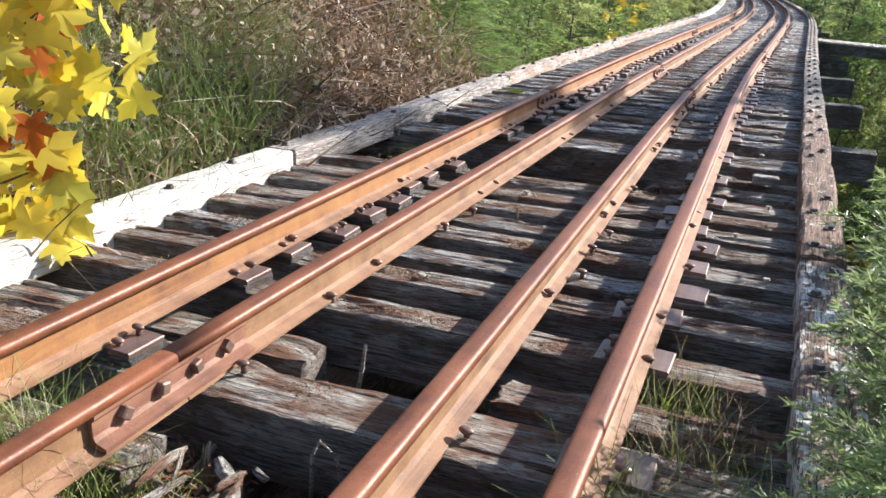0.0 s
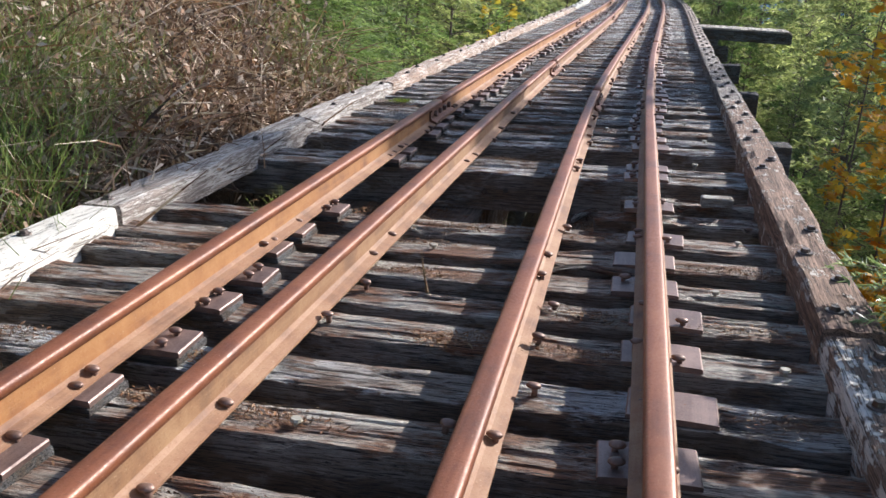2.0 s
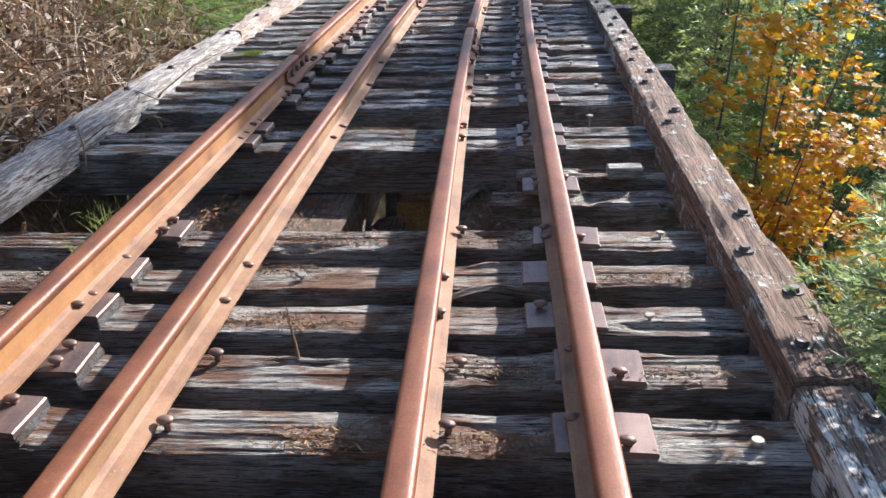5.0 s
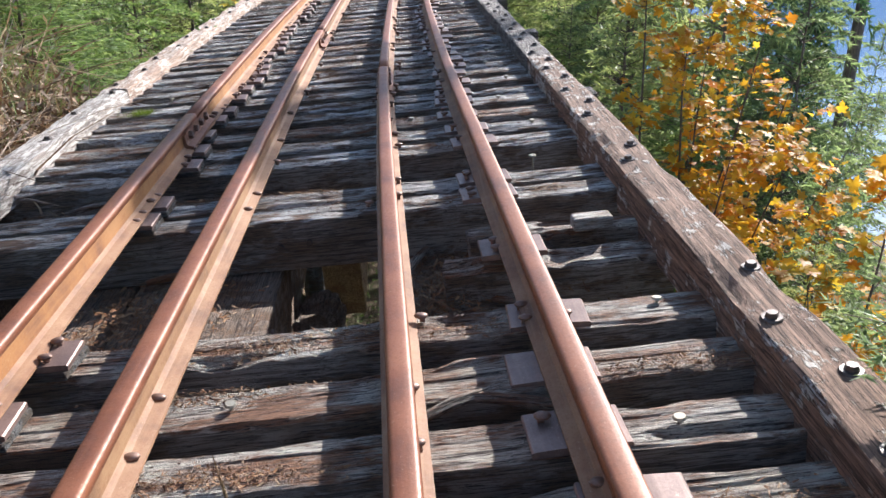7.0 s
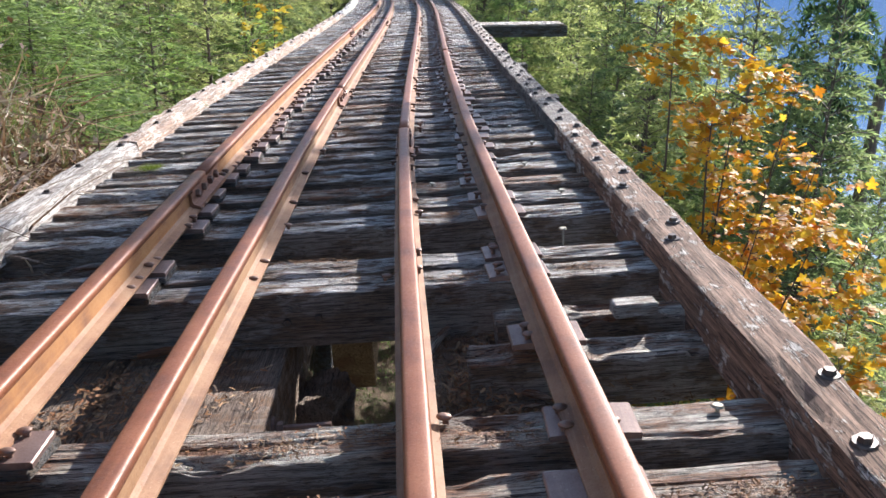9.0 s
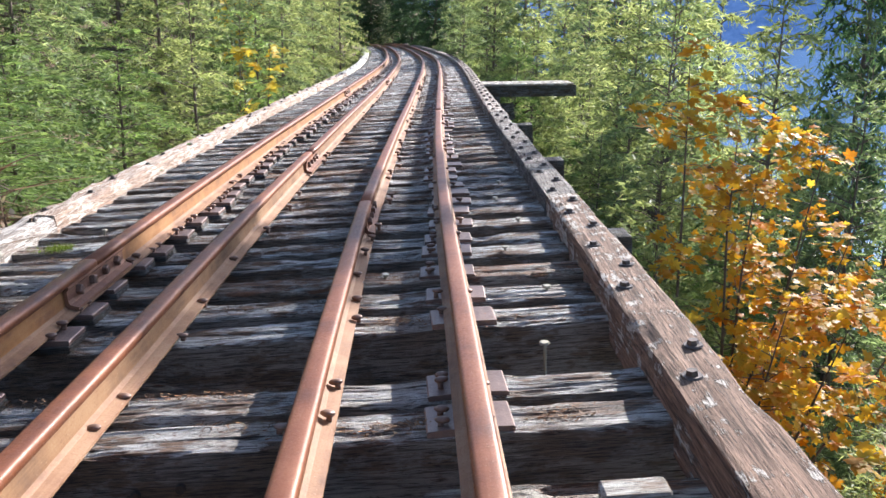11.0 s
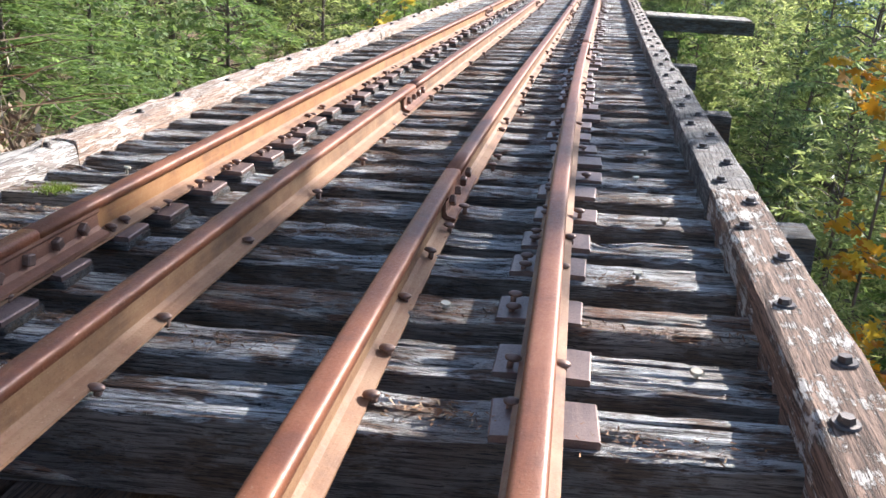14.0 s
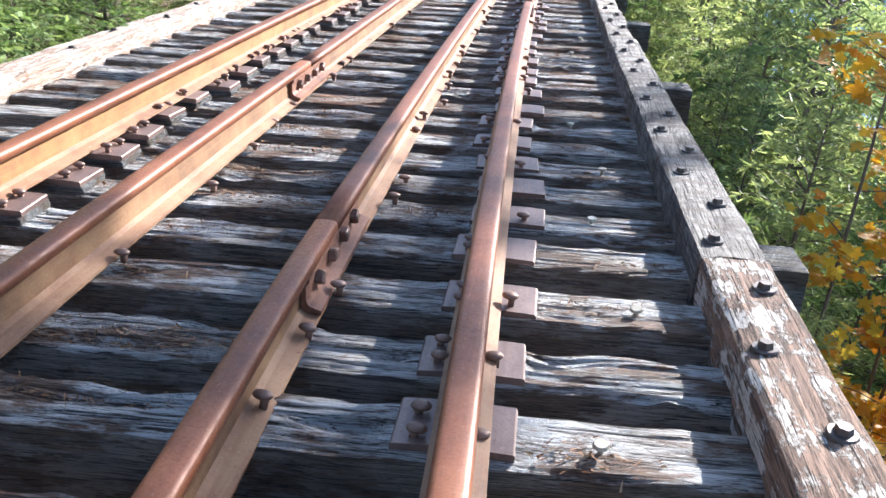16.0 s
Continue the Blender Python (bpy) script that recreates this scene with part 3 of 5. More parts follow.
for i, y in enumerate(TIE_Y):
    close = 1 < y < 16
    width = 0.24 if y == 2.8 else rnd.uniform(0.155, 0.18)
    if close:
        nxt = TIE_Y[i + 1] - y if i + 1 < len(TIE_Y) else 0.3
        prv = y - TIE_Y[i - 1] if i else 0.3
        width = min(width, min(nxt, prv) - 0.012 if min(nxt, prv) < 0.235 else width)
        brown = y < 6 and rnd.random() < 0.8 or rnd.random() < 0.2
        decay = rnd.uniform(0.8, 1.45)
        me = tie_mesh(100 + i, width, 0.22, decay=decay, mat=M_TIE_B if brown else M_TIE)
        TIE_TOP[y] = (random.Random(100 + i).uniform(0, 500), decay, width)
    else:
        me = FAR_TIES[i % len(FAR_TIES)]
    tilt = rnd.uniform(-0.8, 0.8)
    m = along(y, rnd.uniform(-0.04, 0.04)) @ pose(0, 0, rnd.uniform(-0.006, 0.004), tilt * 0.7, 0, tilt)
    tie = thing("railroad_tie", me, m, "weathered split railroad tie" + (" with rotting brown patches" if close and me.materials[0] == M_TIE_B else " of silver-grey wood"), "railroad tie", "ties of the trestle deck")
    if y == 6.68:
        for bx in (-0.12, 0.0):
            part("bolt_head", bm_mesh("bolt_head", disc_bm(0.013, 0.02, 10), M_BOLT), tie, Matrix.Translation((bx, -width / 2 - 0.008, -0.1 + 0.1 * bx)) @ pose(0, 0, 0, 90, 0, 0), "dark rusty bolt head in the side of the tie")
    if y > 62:
        continue
    for x, top in ((XA, ZA), (XD, ZD)):
        z = top - 0.003
        turn = Matrix.Rotation(radians(rnd.uniform(-2.5, 2.5)), 4, "Z")
        part("tie_plate", PLATE, tie, Matrix.Translation((x + (0.012 if x == XD else 0.01), 0, z)) @ turn)
        if x == XA:
            part("shim", SHIM, tie, Matrix.Translation((x + 0.006, rnd.uniform(-0.01, 0.01), z - 0.017)) @ Matrix.Rotation(radians(rnd.uniform(-4, 4)), 4, "Z"))
        if y < 24:
            for s, k in ((1, -0.045), (1, 0.045), (-1, 0.03), (-1, -0.04)):
                if rnd.random() < 0.12 or (x == XD and s > 0 and k > 0):
                    continue
                sp = SPIKE_TALL if rnd.random() < 0.3 else SPIKE
                part("spike", sp, tie, Matrix.Translation((x + s * 0.064, k + rnd.uniform(-0.012, 0.012), z + 0.008)) @ pose(0, 0, 0, rnd.uniform(-5, 5), s * rnd.uniform(-4, 6), 0 if s > 0 else 180))
    if y < 24:
        for x, s in ((XB, 1), (XB, -1), (XC, 1), (XC, -1)):
            if rnd.random() < (0.25 if s == (1 if x == XC or x == XB else 0) else 0.6):
                continue
            part("spike", SPIKE_TALL if rnd.random() < 0.5 else SPIKE, tie, Matrix.Translation(((guard_b(y) if x == XB else guard_c(y)) + s * 0.064, rnd.uniform(-0.05, 0.05), 0.012)) @ pose(0, 0, 0, rnd.uniform(-6, 6), s * rnd.uniform(-2, 10), 0 if s > 0 else 180))
    spot = NAILS.get(y)
    if spot is None and y > 11 and y < 26 and rnd.random() < 0.35:
        spot = rnd.uniform(0.95, 1.15)
    if spot is not None:
        part("nail", NAIL, tie, Matrix.Translation((spot, rnd.uniform(-0.03, 0.03), 0.0)) @ pose(0, 0, 0, rnd.uniform(-8, 8), rnd.uniform(-8, 8), 0), "large pale nail head standing proud")

for yy, xa, xb, w, dz in ((2.42, -1.86, -0.3, 0.17, -0.02), (2.42, 0.3, 1.4, 0.17, -0.01), (3.14, -1.86, -0.22, 0.17, -0.04), (3.12, 0.42, 1.4, 0.16, -0.02), (6.1, 0.5, 1.32, 0.15, -0.05), (6.33, 0.62, 1.34, 0.11, -0.03)):
    stub = thing("railroad_tie", tie_mesh(int(yy * 100 + xa * 10), w, 0.19, 2.0, 22, xa, xb, M_TIE_B), along(yy, 0, dz), "short rotted stub of a broken railroad tie", "railroad tie", "ties of the trestle deck")
    if 6 < yy < 6.3:
        part("tie_plate", PLATE, stub, Matrix.Translation((XD, 0, 0.05)))
        for s, k in ((-1, 0.03), (-1, -0.04), (1, 0.04)):
            part("spike", SPIKE, stub, Matrix.Translation((XD + s * 0.064, k, 0.058)) @ pose(0, 0, 0, 0, 0, 0 if s > 0 else 180))
block = thing("wood_block", bm_mesh("wood_block", box_bm(0.15, 0.075, 0.05, 0.006), M_PLANK), along(6.25, 1.08, 0.0), "pale offcut of sawn wood lying on a broken tie", "wood block")
long_nail = thing("long_nail", nail_mesh(0.17, 0.02), along(7.33, 1.04, -0.225), "long rusty nail standing up in the gap", "nail")

# ---------------------------------------------------------------- side timbers
BOLT = bm_mesh("bolt", joined(disc_bm(0.03, 0.005, 14, (0, 0, 0.0025), 0.027), disc_bm(0.0185, 0.015, 6, (0, 0, 0.011), 0.015)), M_BOLT)


def timber(y0, y1, x_of, width, top, depth, mat, label, seed, rough=1.0, lift=0.0):
    """A long guard timber with eaten edges."""
    ys = np.linspace(y0, y1, max(4, int((y1 - y0) / 0.07)))
    vs, fs = [], []
    prof = [(-0.5, -1), (-0.5, -0.5), (-0.5, -0.14), (-0.47, -0.03), (-0.4, 0), (-0.2, 0), (0.0, 0), (0.2, 0), (0.4, 0), (0.47, -0.03), (0.5, -0.14), (0.5, -0.5), (0.5, -1)]
    n = len(prof)
    for y in ys:
        for px, pz in prof:
            a = noise.noise(Vector((px * 4, y * 1.7, seed))) * 0.007 + noise.noise(Vector((px * 9, y * 7, seed + 5))) * 0.004
            b = noise.noise(Vector((px * 5, y * 2.2, seed + 9))) * 0.007 + noise.noise(Vector((px * 14, y * 6, seed + 3))) * 0.005
            eat = max(0, noise.noise(Vector((y * 2.1, px * 0.5, seed + 30))) - 0.25) * 0.06
            up = pz > -0.3
            edge = abs(px) > 0.35
            vs.append((x_of(y) + px * width + a * rough - (math.copysign(eat, px) if edge and up else 0) * rough * 0.5, y, top + pz * depth + (b * rough if up else 0) - (eat * rough if edge and up else 0)))
    for i in range(len(ys) - 1):
        for j in range(n):
            k = (j + 1) % n
            fs.append((i * n + j, i * n + k, (i + 1) * n + k, (i + 1) * n + j))
    fs.append(tuple(range(n))[::-1])
    fs.append(tuple(range((len(ys) - 1) * n, len(ys) * n)))
    ob = thing("guard_timber", as_mesh("guard_timber", vs, fs, mat, False), DECK.copy(), label, "timber", "timbers along the deck edge")
    return ob


RIGHT = [(-2.0, 1.43), (1.0, 1.385), (3.0, 1.359), (5.0, 1.32), (7.0, 1.283), (9.0, 1.248), (12.0, 1.194), (17.6, 1.13), (22.4, 1.09)]


def right_x(y):
    if y > 22.4:
        return centre(y) + 1.365
    return float(np.interp(y, *np.array(RIGHT).T))


def left_x(y):
    return centre(y) - 1.635


R_TOP, L_TOP = 0.098, 0.085
right_cuts = [-5.9, 4.545, 9.18, 13.95, 19.0, 24.2, 29.4, 34.6, 40, 46, 52, 58, 64]
for k, (a, b) in enumerate(zip(right_cuts, right_cuts[1:])):
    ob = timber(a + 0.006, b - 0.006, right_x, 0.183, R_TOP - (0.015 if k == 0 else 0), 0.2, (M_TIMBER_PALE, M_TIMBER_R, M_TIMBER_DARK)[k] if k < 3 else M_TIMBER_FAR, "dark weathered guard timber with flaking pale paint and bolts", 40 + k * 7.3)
    if a < 30:
        for j, y in enumerate(t for t in TIE_Y if a + 0.1 < t < b - 0.08):
            x = right_x(y) + (0.032 if j % 2 else -0.035)
            part("bolt", BOLT, ob, Matrix.Translation((x, y + 0.02 * math.sin(j * 7), R_TOP - (0.015 if k == 0 else 0) + 0.002)) @ pose(0, 0, 0, 2 * math.sin(j * 3), 3 * math.cos(j * 5), j * 41))
left_cuts = [-5.9, 5.12, 9.42, 15.2, 20.4, 25.6, 30.8, 36, 42, 48, 54, 60]
for k, (a, b) in enumerate(zip(left_cuts, left_cuts[1:])):
    ob = timber(a + (0.03 if k == 1 else 0.005), b - 0.005, left_x, 0.2, L_TOP, 0.15, M_TIMBER_L if k == 0 or k > 4 else M_TIMBER_GREY if k == 1 else M_TIMBER_ROUGH, "whitewashed guard timber, flaking and split along its edge", 140 + k * 5.7, (0.6, 1.0)[k] if k < 2 else 1.7)
    if a < 26:
        for j, y in enumerate([t for t in TIE_Y if a + 0.1 < t < b - 0.08][::2]):
            part("bolt", BOLT, ob, Matrix.Translation((left_x(y) + (0.03 if j % 2 else -0.03), y, L_TOP)))

# ---------------------------------------------------------------- under the deck
def beam(name, sx, sy, sz, m, mat, label, category, group=""):
    bm = box_bm(sx, sy, sz, 0.012, (0, 0, 0), 2)
    return thing(name, bm_mesh(name, bm, mat), m, label, category, group)


for y0 in np.arange(-7.0, 60, 6.0):
    for x in (-0.917, -0.612, -0.307, 0.465, 0.77):
        y1 = y0 + 5.99
        v, f = swept([(-0.147, -0.545), (0.147, -0.545), (0.147, -0.235), (0.14, -0.228), (-0.14, -0.228), (-0.147, -0.235)], y0, y1, x, 0, 1.0)
        if abs(x) < 2:
            ob = thing("stringer", as_mesh("stringer", v, f, M_STRINGER), DECK.copy(), "dark timber stringer under the ties", "beam", "stringers under the deck")
CAPS = [-5.0, -1.5, 1.2, 3.7] + [10.75 + 3.7 * k for k in range(12)]
for y in CAPS:
    bent = thing("trestle_bent", None, along(y), "grey timber trestle bent with a projecting cap beam", "trestle bent", "bents of the trestle")
    part("cap_beam", bm_mesh("cap_beam", box_bm(4.06, 0.3, 0.33, 0.012, (-0.08 - centre(min(y, 20)), 0, -0.715), 2), M_CAP), bent)
    wx = centre(y)
    for k, x in enumerate((-1.45, -1.0, 0.72, 1.3)):
        foot = ground_z(wx + x * 1.25, y) - 0.4
        hh = max(0.5, -0.85 - foot)
        part("post", bm_mesh("post", disc_bm(0.15, hh, 12, (0, 0, -0.85 - hh / 2), 0.14), M_CAP), bent, Matrix.Translation((x, 0, 0)) @ pose(0, 0, 0, 0, x * -3, 0))



def chunk(name, sx, sy, sz, seed, mat, m, label, category, group=""):
    """A lump of rotted wood with a torn outline."""
    bm = bmesh.new()
    bmesh.ops.create_icosphere(bm, subdivisions=4, radius=0.5)
    for p in bm.verts:
        q = p.co * 2
        f = 0.9 + 0.22 * noise.noise(q * 1.6 + Vector((seed, 0, 0))) + 0.12 * noise.noise(Vector((q.x * 6, q.y * 6, q.z * 2 + seed)))
        p.co = Vector((math.copysign(abs(p.co.x * 2) ** 0.6, p.co.x) * sx / 2, math.copysign(abs(p.co.y * 2) ** 0.6, p.co.y) * sy / 2, math.copysign(abs(p.co.z * 2) ** 0.6, p.co.z) * sz / 2)) * f
    return thing(name, bm_mesh(name, bm, mat), m, label, category, group)


chunk("rotted_timber", 0.31, 0.4, 0.62, 3.0, M_STRINGER, along(6.78, -0.1, -0.76) @ pose(0, 0, 0, 0, 8, 0), "dark rotted end of a broken stringer below the hole", "timber")
thing("rusty_bolt", bm_mesh("rusty_bolt", joined(disc_bm(0.011, 0.2, 8, (0, 0, 0.1)), disc_bm(0.04, 0.012, 14, (0, 0, 0.01)), disc_bm(0.022, 0.02, 6, (0, 0, 0.03))), M_SPIKE),
            along(6.14, -0.165, -0.3) @ Matrix.Rotation(radians(90), 4, "Y"), "rusty drift bolt sticking out of a stringer", "bolt")
thing("cross_timber", bm_mesh("cross_timber", box_bm(0.25, 2.2, 0.38, 0.01, (0, 1.1, 0), 2), M_SAWN), along(8.3, -0.075, -1.13), "freshly sawn square timber below the deck", "beam")

# outrigger with planks beside the deck
orig = thing("outrigger_platform", None, DECK @ Matrix.Translation((1.2, 22.17, -0.12)) @ Matrix.Rotation(radians(2.4), 4, "Y"), "plank platform on projecting beams beside the trestle", "platform")
for k in (-0.36, 0.36):
    part("bearer", bm_mesh("bearer", box_bm(2.1, 0.16, 0.22, 0.01, (0.97, k, -0.153), 1), M_CAP), orig)
for k in range(10):
    part("plank", bm_mesh("plank", box_bm(0.196, 0.94 + 0.02 * math.sin(k * 5), 0.04, 0.006), M_PLANK), orig, Matrix.Translation((0.04 + k * 0.203, 0.01 * math.cos(k * 3), -0.022)))

# ---------------------------------------------------------------- plants
def arr(v):
    return np.array(v, float)


def needles_on(start, way, length, rng, step, size, wide, droop=0.15):
    """Needle blades set on both sides of straight twigs; start, way: (n, 3), length: (n,)."""
    count = np.maximum(2, (length / step).astype(int))
    idx = np.repeat(np.arange(len(length)), count * 2)
    u = rng.random(len(idx))
    p = start[idx] + way[idx] * (length[idx] * u)[:, None]
    p[:, 2] -= droop * (u**2) * length[idx]
    side = rng.normal(size=(len(idx), 3))
    side -= way[idx] * (side * way[idx]).sum(1)[:, None]
    side /= np.linalg.norm(side, axis=1)[:, None] + 1e-9
    side[:, 2] *= 0.55
    d = side * 0.8 + way[idx] * rng.uniform(0.35, 1.0, len(idx))[:, None]
    d /= np.linalg.norm(d, axis=1)[:, None] + 1e-9
    ln = size * rng.uniform(0.6, 1.2, len(idx))
    w = np.cross(d, rng.normal(size=d.shape))
    w /= np.linalg.norm(w, axis=1)[:, None] + 1e-9
    w *= wide / 2
    return np.stack([p - w, p + w, p + d * ln[:, None]], 1)


def tube(points, radii, n=5):
    """Vertices and faces of a tapered limb through points."""
    vs, fs = [], []
    for i, (p, r) in enumerate(zip(points, radii)):
        a = Vector(points[min(i + 1, len(points) - 1)]) - Vector(points[max(i - 1, 0)])
        a.normalize()
        s = a.orthogonal().normalized()
        t = a.cross(s)
        for k in range(n):
            g = 2 * math.pi * k / n
            vs.append(tuple(Vector(p) + s * (r * math.cos(g)) + t * (r * math.sin(g))))
    for i in range(len(points) - 1):
        for k in range(n):
            fs.append((i * n + k, i * n + (k + 1) % n, (i + 1) * n + (k + 1) % n, (i + 1) * n + k))
    return vs, fs


def add(all_v, all_f, vf):
    o = len(all_v)
    all_v.extend(vf[0])
    all_f.extend(tuple(i + o for i in f) for f in vf[1])


def conifer_meshes(h, r, seed, mat, step=0.05, size=0.125, wide=0.024, gap=0.25, bare=0.06, droop=0.28, fill=1.0):
    rng = np.random.default_rng(seed)
    v, f = [], []
    wob = rng.normal(0, 0.015 * h / 6, (12, 2)).cumsum(0) * 0.5
    pts = [(wob[i, 0], wob[i, 1], h * i / 11) for i in range(12)]
    add(v, f, tube(pts, [max(0.006, 0.009 * h * (1 - i / 11.3)) for i in range(12)], 7))
    starts, ways, lens = [], [], []
    z = bare * h
    ang = rng.uniform(0, 6)
    while z < h * 0.985:
        k = z / h
        for _ in range(int(rng.integers(4, 7))):
            ang += 2.4 + rng.normal(0, 0.3)
            ln = r * (1 - k) ** 0.75 * rng.uniform(0.6, 1.12) + 0.1
            ln *= 0.55 + 0.45 * min(1, (k + 0.12) / 0.3)
            rise = rng.uniform(0.05, 0.3) + 0.55 * k
            d = arr([math.cos(ang), math.sin(ang), 0])
            zz = z + rng.uniform(-0.08, 0.08)
            c = int(np.clip(zz / h * 11, 0, 10))
            base = arr([wob[c, 0], wob[c, 1], zz])
            spine = [base + d * ln * s + arr([0, 0, ln * (rise * s - droop * 1.6 * s * s)]) for s in (0, 0.35, 0.7, 1.0)]
            add(v, f, tube([tuple(p) for p in spine], [0.012 * ln + 0.003, 0.009 * ln + 0.002, 0.005 * ln + 0.0015, 0.001], 3))
            m = max(4, int(ln / 0.084 * fill))
            for j in range(m):
                s = 0.14 + 0.86 * (j + rng.random()) / m
                seg = min(2, int(s / 0.35))
                t = (s - 0.35 * seg) / (0.35 if seg < 2 else 0.3)
                p = spine[seg] * (1 - t) + spine[seg + 1] * t
                ax = spine[seg + 1] - spine[seg]
                ax /= np.linalg.norm(ax)
                side = arr([-d[1], d[0], 0]) * (1 if j % 2 else -1)
                way = ax * 0.62 + side * rng.uniform(0.55, 0.95) + arr([0, 0, rng.uniform(-0.25, 0.12)])
                starts.append(p)
                ways.append(way / np.linalg.norm(way))
                lens.append((0.36 * ln * (1 - s) + 0.09) * rng.uniform(0.7, 1.25))
            starts.append(spine[2])
            ax = spine[3] - spine[2]
            ways.append(ax / np.linalg.norm(ax))
            lens.append(np.linalg.norm(ax) * 1.1)
        z += gap * rng.uniform(0.75, 1.2) * (0.55 + 0.6 * (1 - k))
    starts.append(arr(pts[-2]))
    ways.append(arr([0, 0, 1.0]))
    lens.append(h / 11 * 1.1)
    tris = needles_on(arr(starts), arr(ways), arr(lens), rng, step, size, wide)
    return as_mesh("trunk", v, f, M_BARK, True), tri_mesh("crown", tris, mat)


def tree(name, meshes, m, label, category, group=""):
    root = thing(name, None, m, label, category, group)
    part("trunk", meshes[0], root)
    part("crown", meshes[1], root)
    return root


def put_tree(meshes, h, x, y, top, label, name="conifer", category="conifer", spin=0.0, lean=0.0, base=None, narrow=1.0):
    """x, y, top: seen from the deck's own plane; the foot goes down to the ground."""
    p = DECK @ Vector((x, y, top))
    g = ground_z(p.x, p.y) - 0.15 if base is None else base
    s = max(0.25, (p.z - g) / h)
    wide = min(max(s, 0.75), 1.35) * narrow
    return tree(name, meshes, Matrix.Translation((p.x, p.y, g)) @ pose(0, 0, 0, lean, lean * 0.6, spin) @ Matrix.Diagonal((wide, wide, s, 1)), label, category, "trees beside the trestle")


LEAF = [(0, 0), (0.16, -0.1), (0.42, -0.1), (0.32, 0.05), (0.25, 0.13), (0.4, 0.19), (0.62, 0.36), (0.46, 0.4), (0.4, 0.52), (0.24, 0.45), (0.22, 0.62), (0.27, 0.72), (0.13, 0.78), (0.0, 1.0)]
LEAF = LEAF + [(-x, y) for x, y in reversed(LEAF[1:-1])]


def leaf_mesh(name, where, normals, sizes, rng, mat):
    """Lobed leaves, slightly folded along the middle rib."""
    vs, fs = [], []
    n = len(LEAF)
    for p, nn, s in zip(where, normals, sizes):
        nn = Vector(nn).normalized()
        a = nn.orthogonal().normalized()
        a = Matrix.Rotation(rng.uniform(0, 6.28), 3, nn) @ a
        b = nn.cross(a)
        curl, fold = rng.uniform(-0.2, 0.5), rng.uniform(-0.1, 0.25)
        a, b = a * rng.uniform(0.8, 1.1), b * rng.uniform(0.85, 1.1)
        o = len(vs)
        vs.append(tuple(Vector(p) + b * (0.32 * s)))
        for x, y in LEAF:
            q = Vector(p) + a * (x * s) + b * (y * s) + nn * (s * (fold * abs(x) - curl * (y - 0.3) ** 2 - 0.3 * curl * x * x + rng.uniform(-0.02, 0.02)))
            vs.append(tuple(q))
        for k in range(n):
            fs.append((o, o + 1 + k, o + 1 + (k + 1) % n))
    return as_mesh(name, vs, fs, mat, True)


def blades(points, ways, lens, rng, wide=0.006, bend=0.5, segs=3):
    """Bent grass blades or twigs as tapering strips."""
    quads = []
    for p, w, l in zip(points, ways, lens):
        w = w / np.linalg.norm(w)
        side = np.cross(w, rng.normal(size=3))
        side /= np.linalg.norm(side) + 1e-9
        fall = rng.normal(size=3) * 0.5
        fall[2] = -abs(fall[2]) * 0.6 - 0.1
        prev, pw = p, wide
        for k in range(1, segs + 1):
            u = k / segs
            q = p + w * l * u + fall * (bend * l * u * u)
            nw = wide * (1 - 0.85 * u)
            quads.append((prev - side * pw / 2, prev + side * pw / 2, q + side * nw / 2, q - side * nw / 2))
            prev, pw = q, nw
    return np.array(quads)


def small_leaves(points, rng, size, up=0.6):
    n = len(points)
    nn = rng.normal(size=(n, 3))
    nn[:, 2] = np.abs(nn[:, 2]) + up
    nn /= np.linalg.norm(nn, axis=1)[:, None]
    a = np.cross(nn, rng.normal(size=(n, 3)))
    a /= np.linalg.norm(a, axis=1)[:, None]
    b = np.cross(nn, a)
    s = (size * rng.uniform(0.5, 1.3, n))[:, None]
    return np.stack([points - a * s, points + b * s * 0.45 + nn * s * 0.1, points + a * s, points - b * s * 0.45 + nn * s * 0.1], 1)


FIRS = {
    "olive": [(7.0, conifer_meshes(7.0, 1.75, 21, M_FIR_OLIVE, gap=0.34, fill=1.25, droop=0.36)), (6.0, conifer_meshes(6.0, 1.5, 22, M_FIR_OLIVE, gap=0.34, fill=1.3, droop=0.36))],
    "green": [(7.0, conifer_meshes(7.0, 1.8, 23, M_FIR, gap=0.36, fill=1.4, droop=0.36)), (6.0, conifer_meshes(6.0, 1.7, 24, M_FIR, gap=0.36, fill=1.4, droop=0.36))],
    "bright": [(6.0, conifer_meshes(6.0, 1.9, 25, M_FIR_BRIGHT, gap=0.36, fill=1.4, droop=0.36)), (4.5, conifer_meshes(4.5, 1.5, 26, M_FIR_BRIGHT, gap=0.34, fill=1.4, droop=0.36))],
    "dark": [(12.0, conifer_meshes(12.0, 2.9, 27, M_FIR_DARK, step=0.07, size=0.2, wide=0.04, gap=0.38, droop=0.42))],
}
FIR_LABEL = {"olive": "slender young conifer with feathery olive-green branches", "green": "young fir with soft mid-green needles",
             "bright": "young fir with bright sunlit green needles", "dark": "tall dark green fir with drooping branches"}
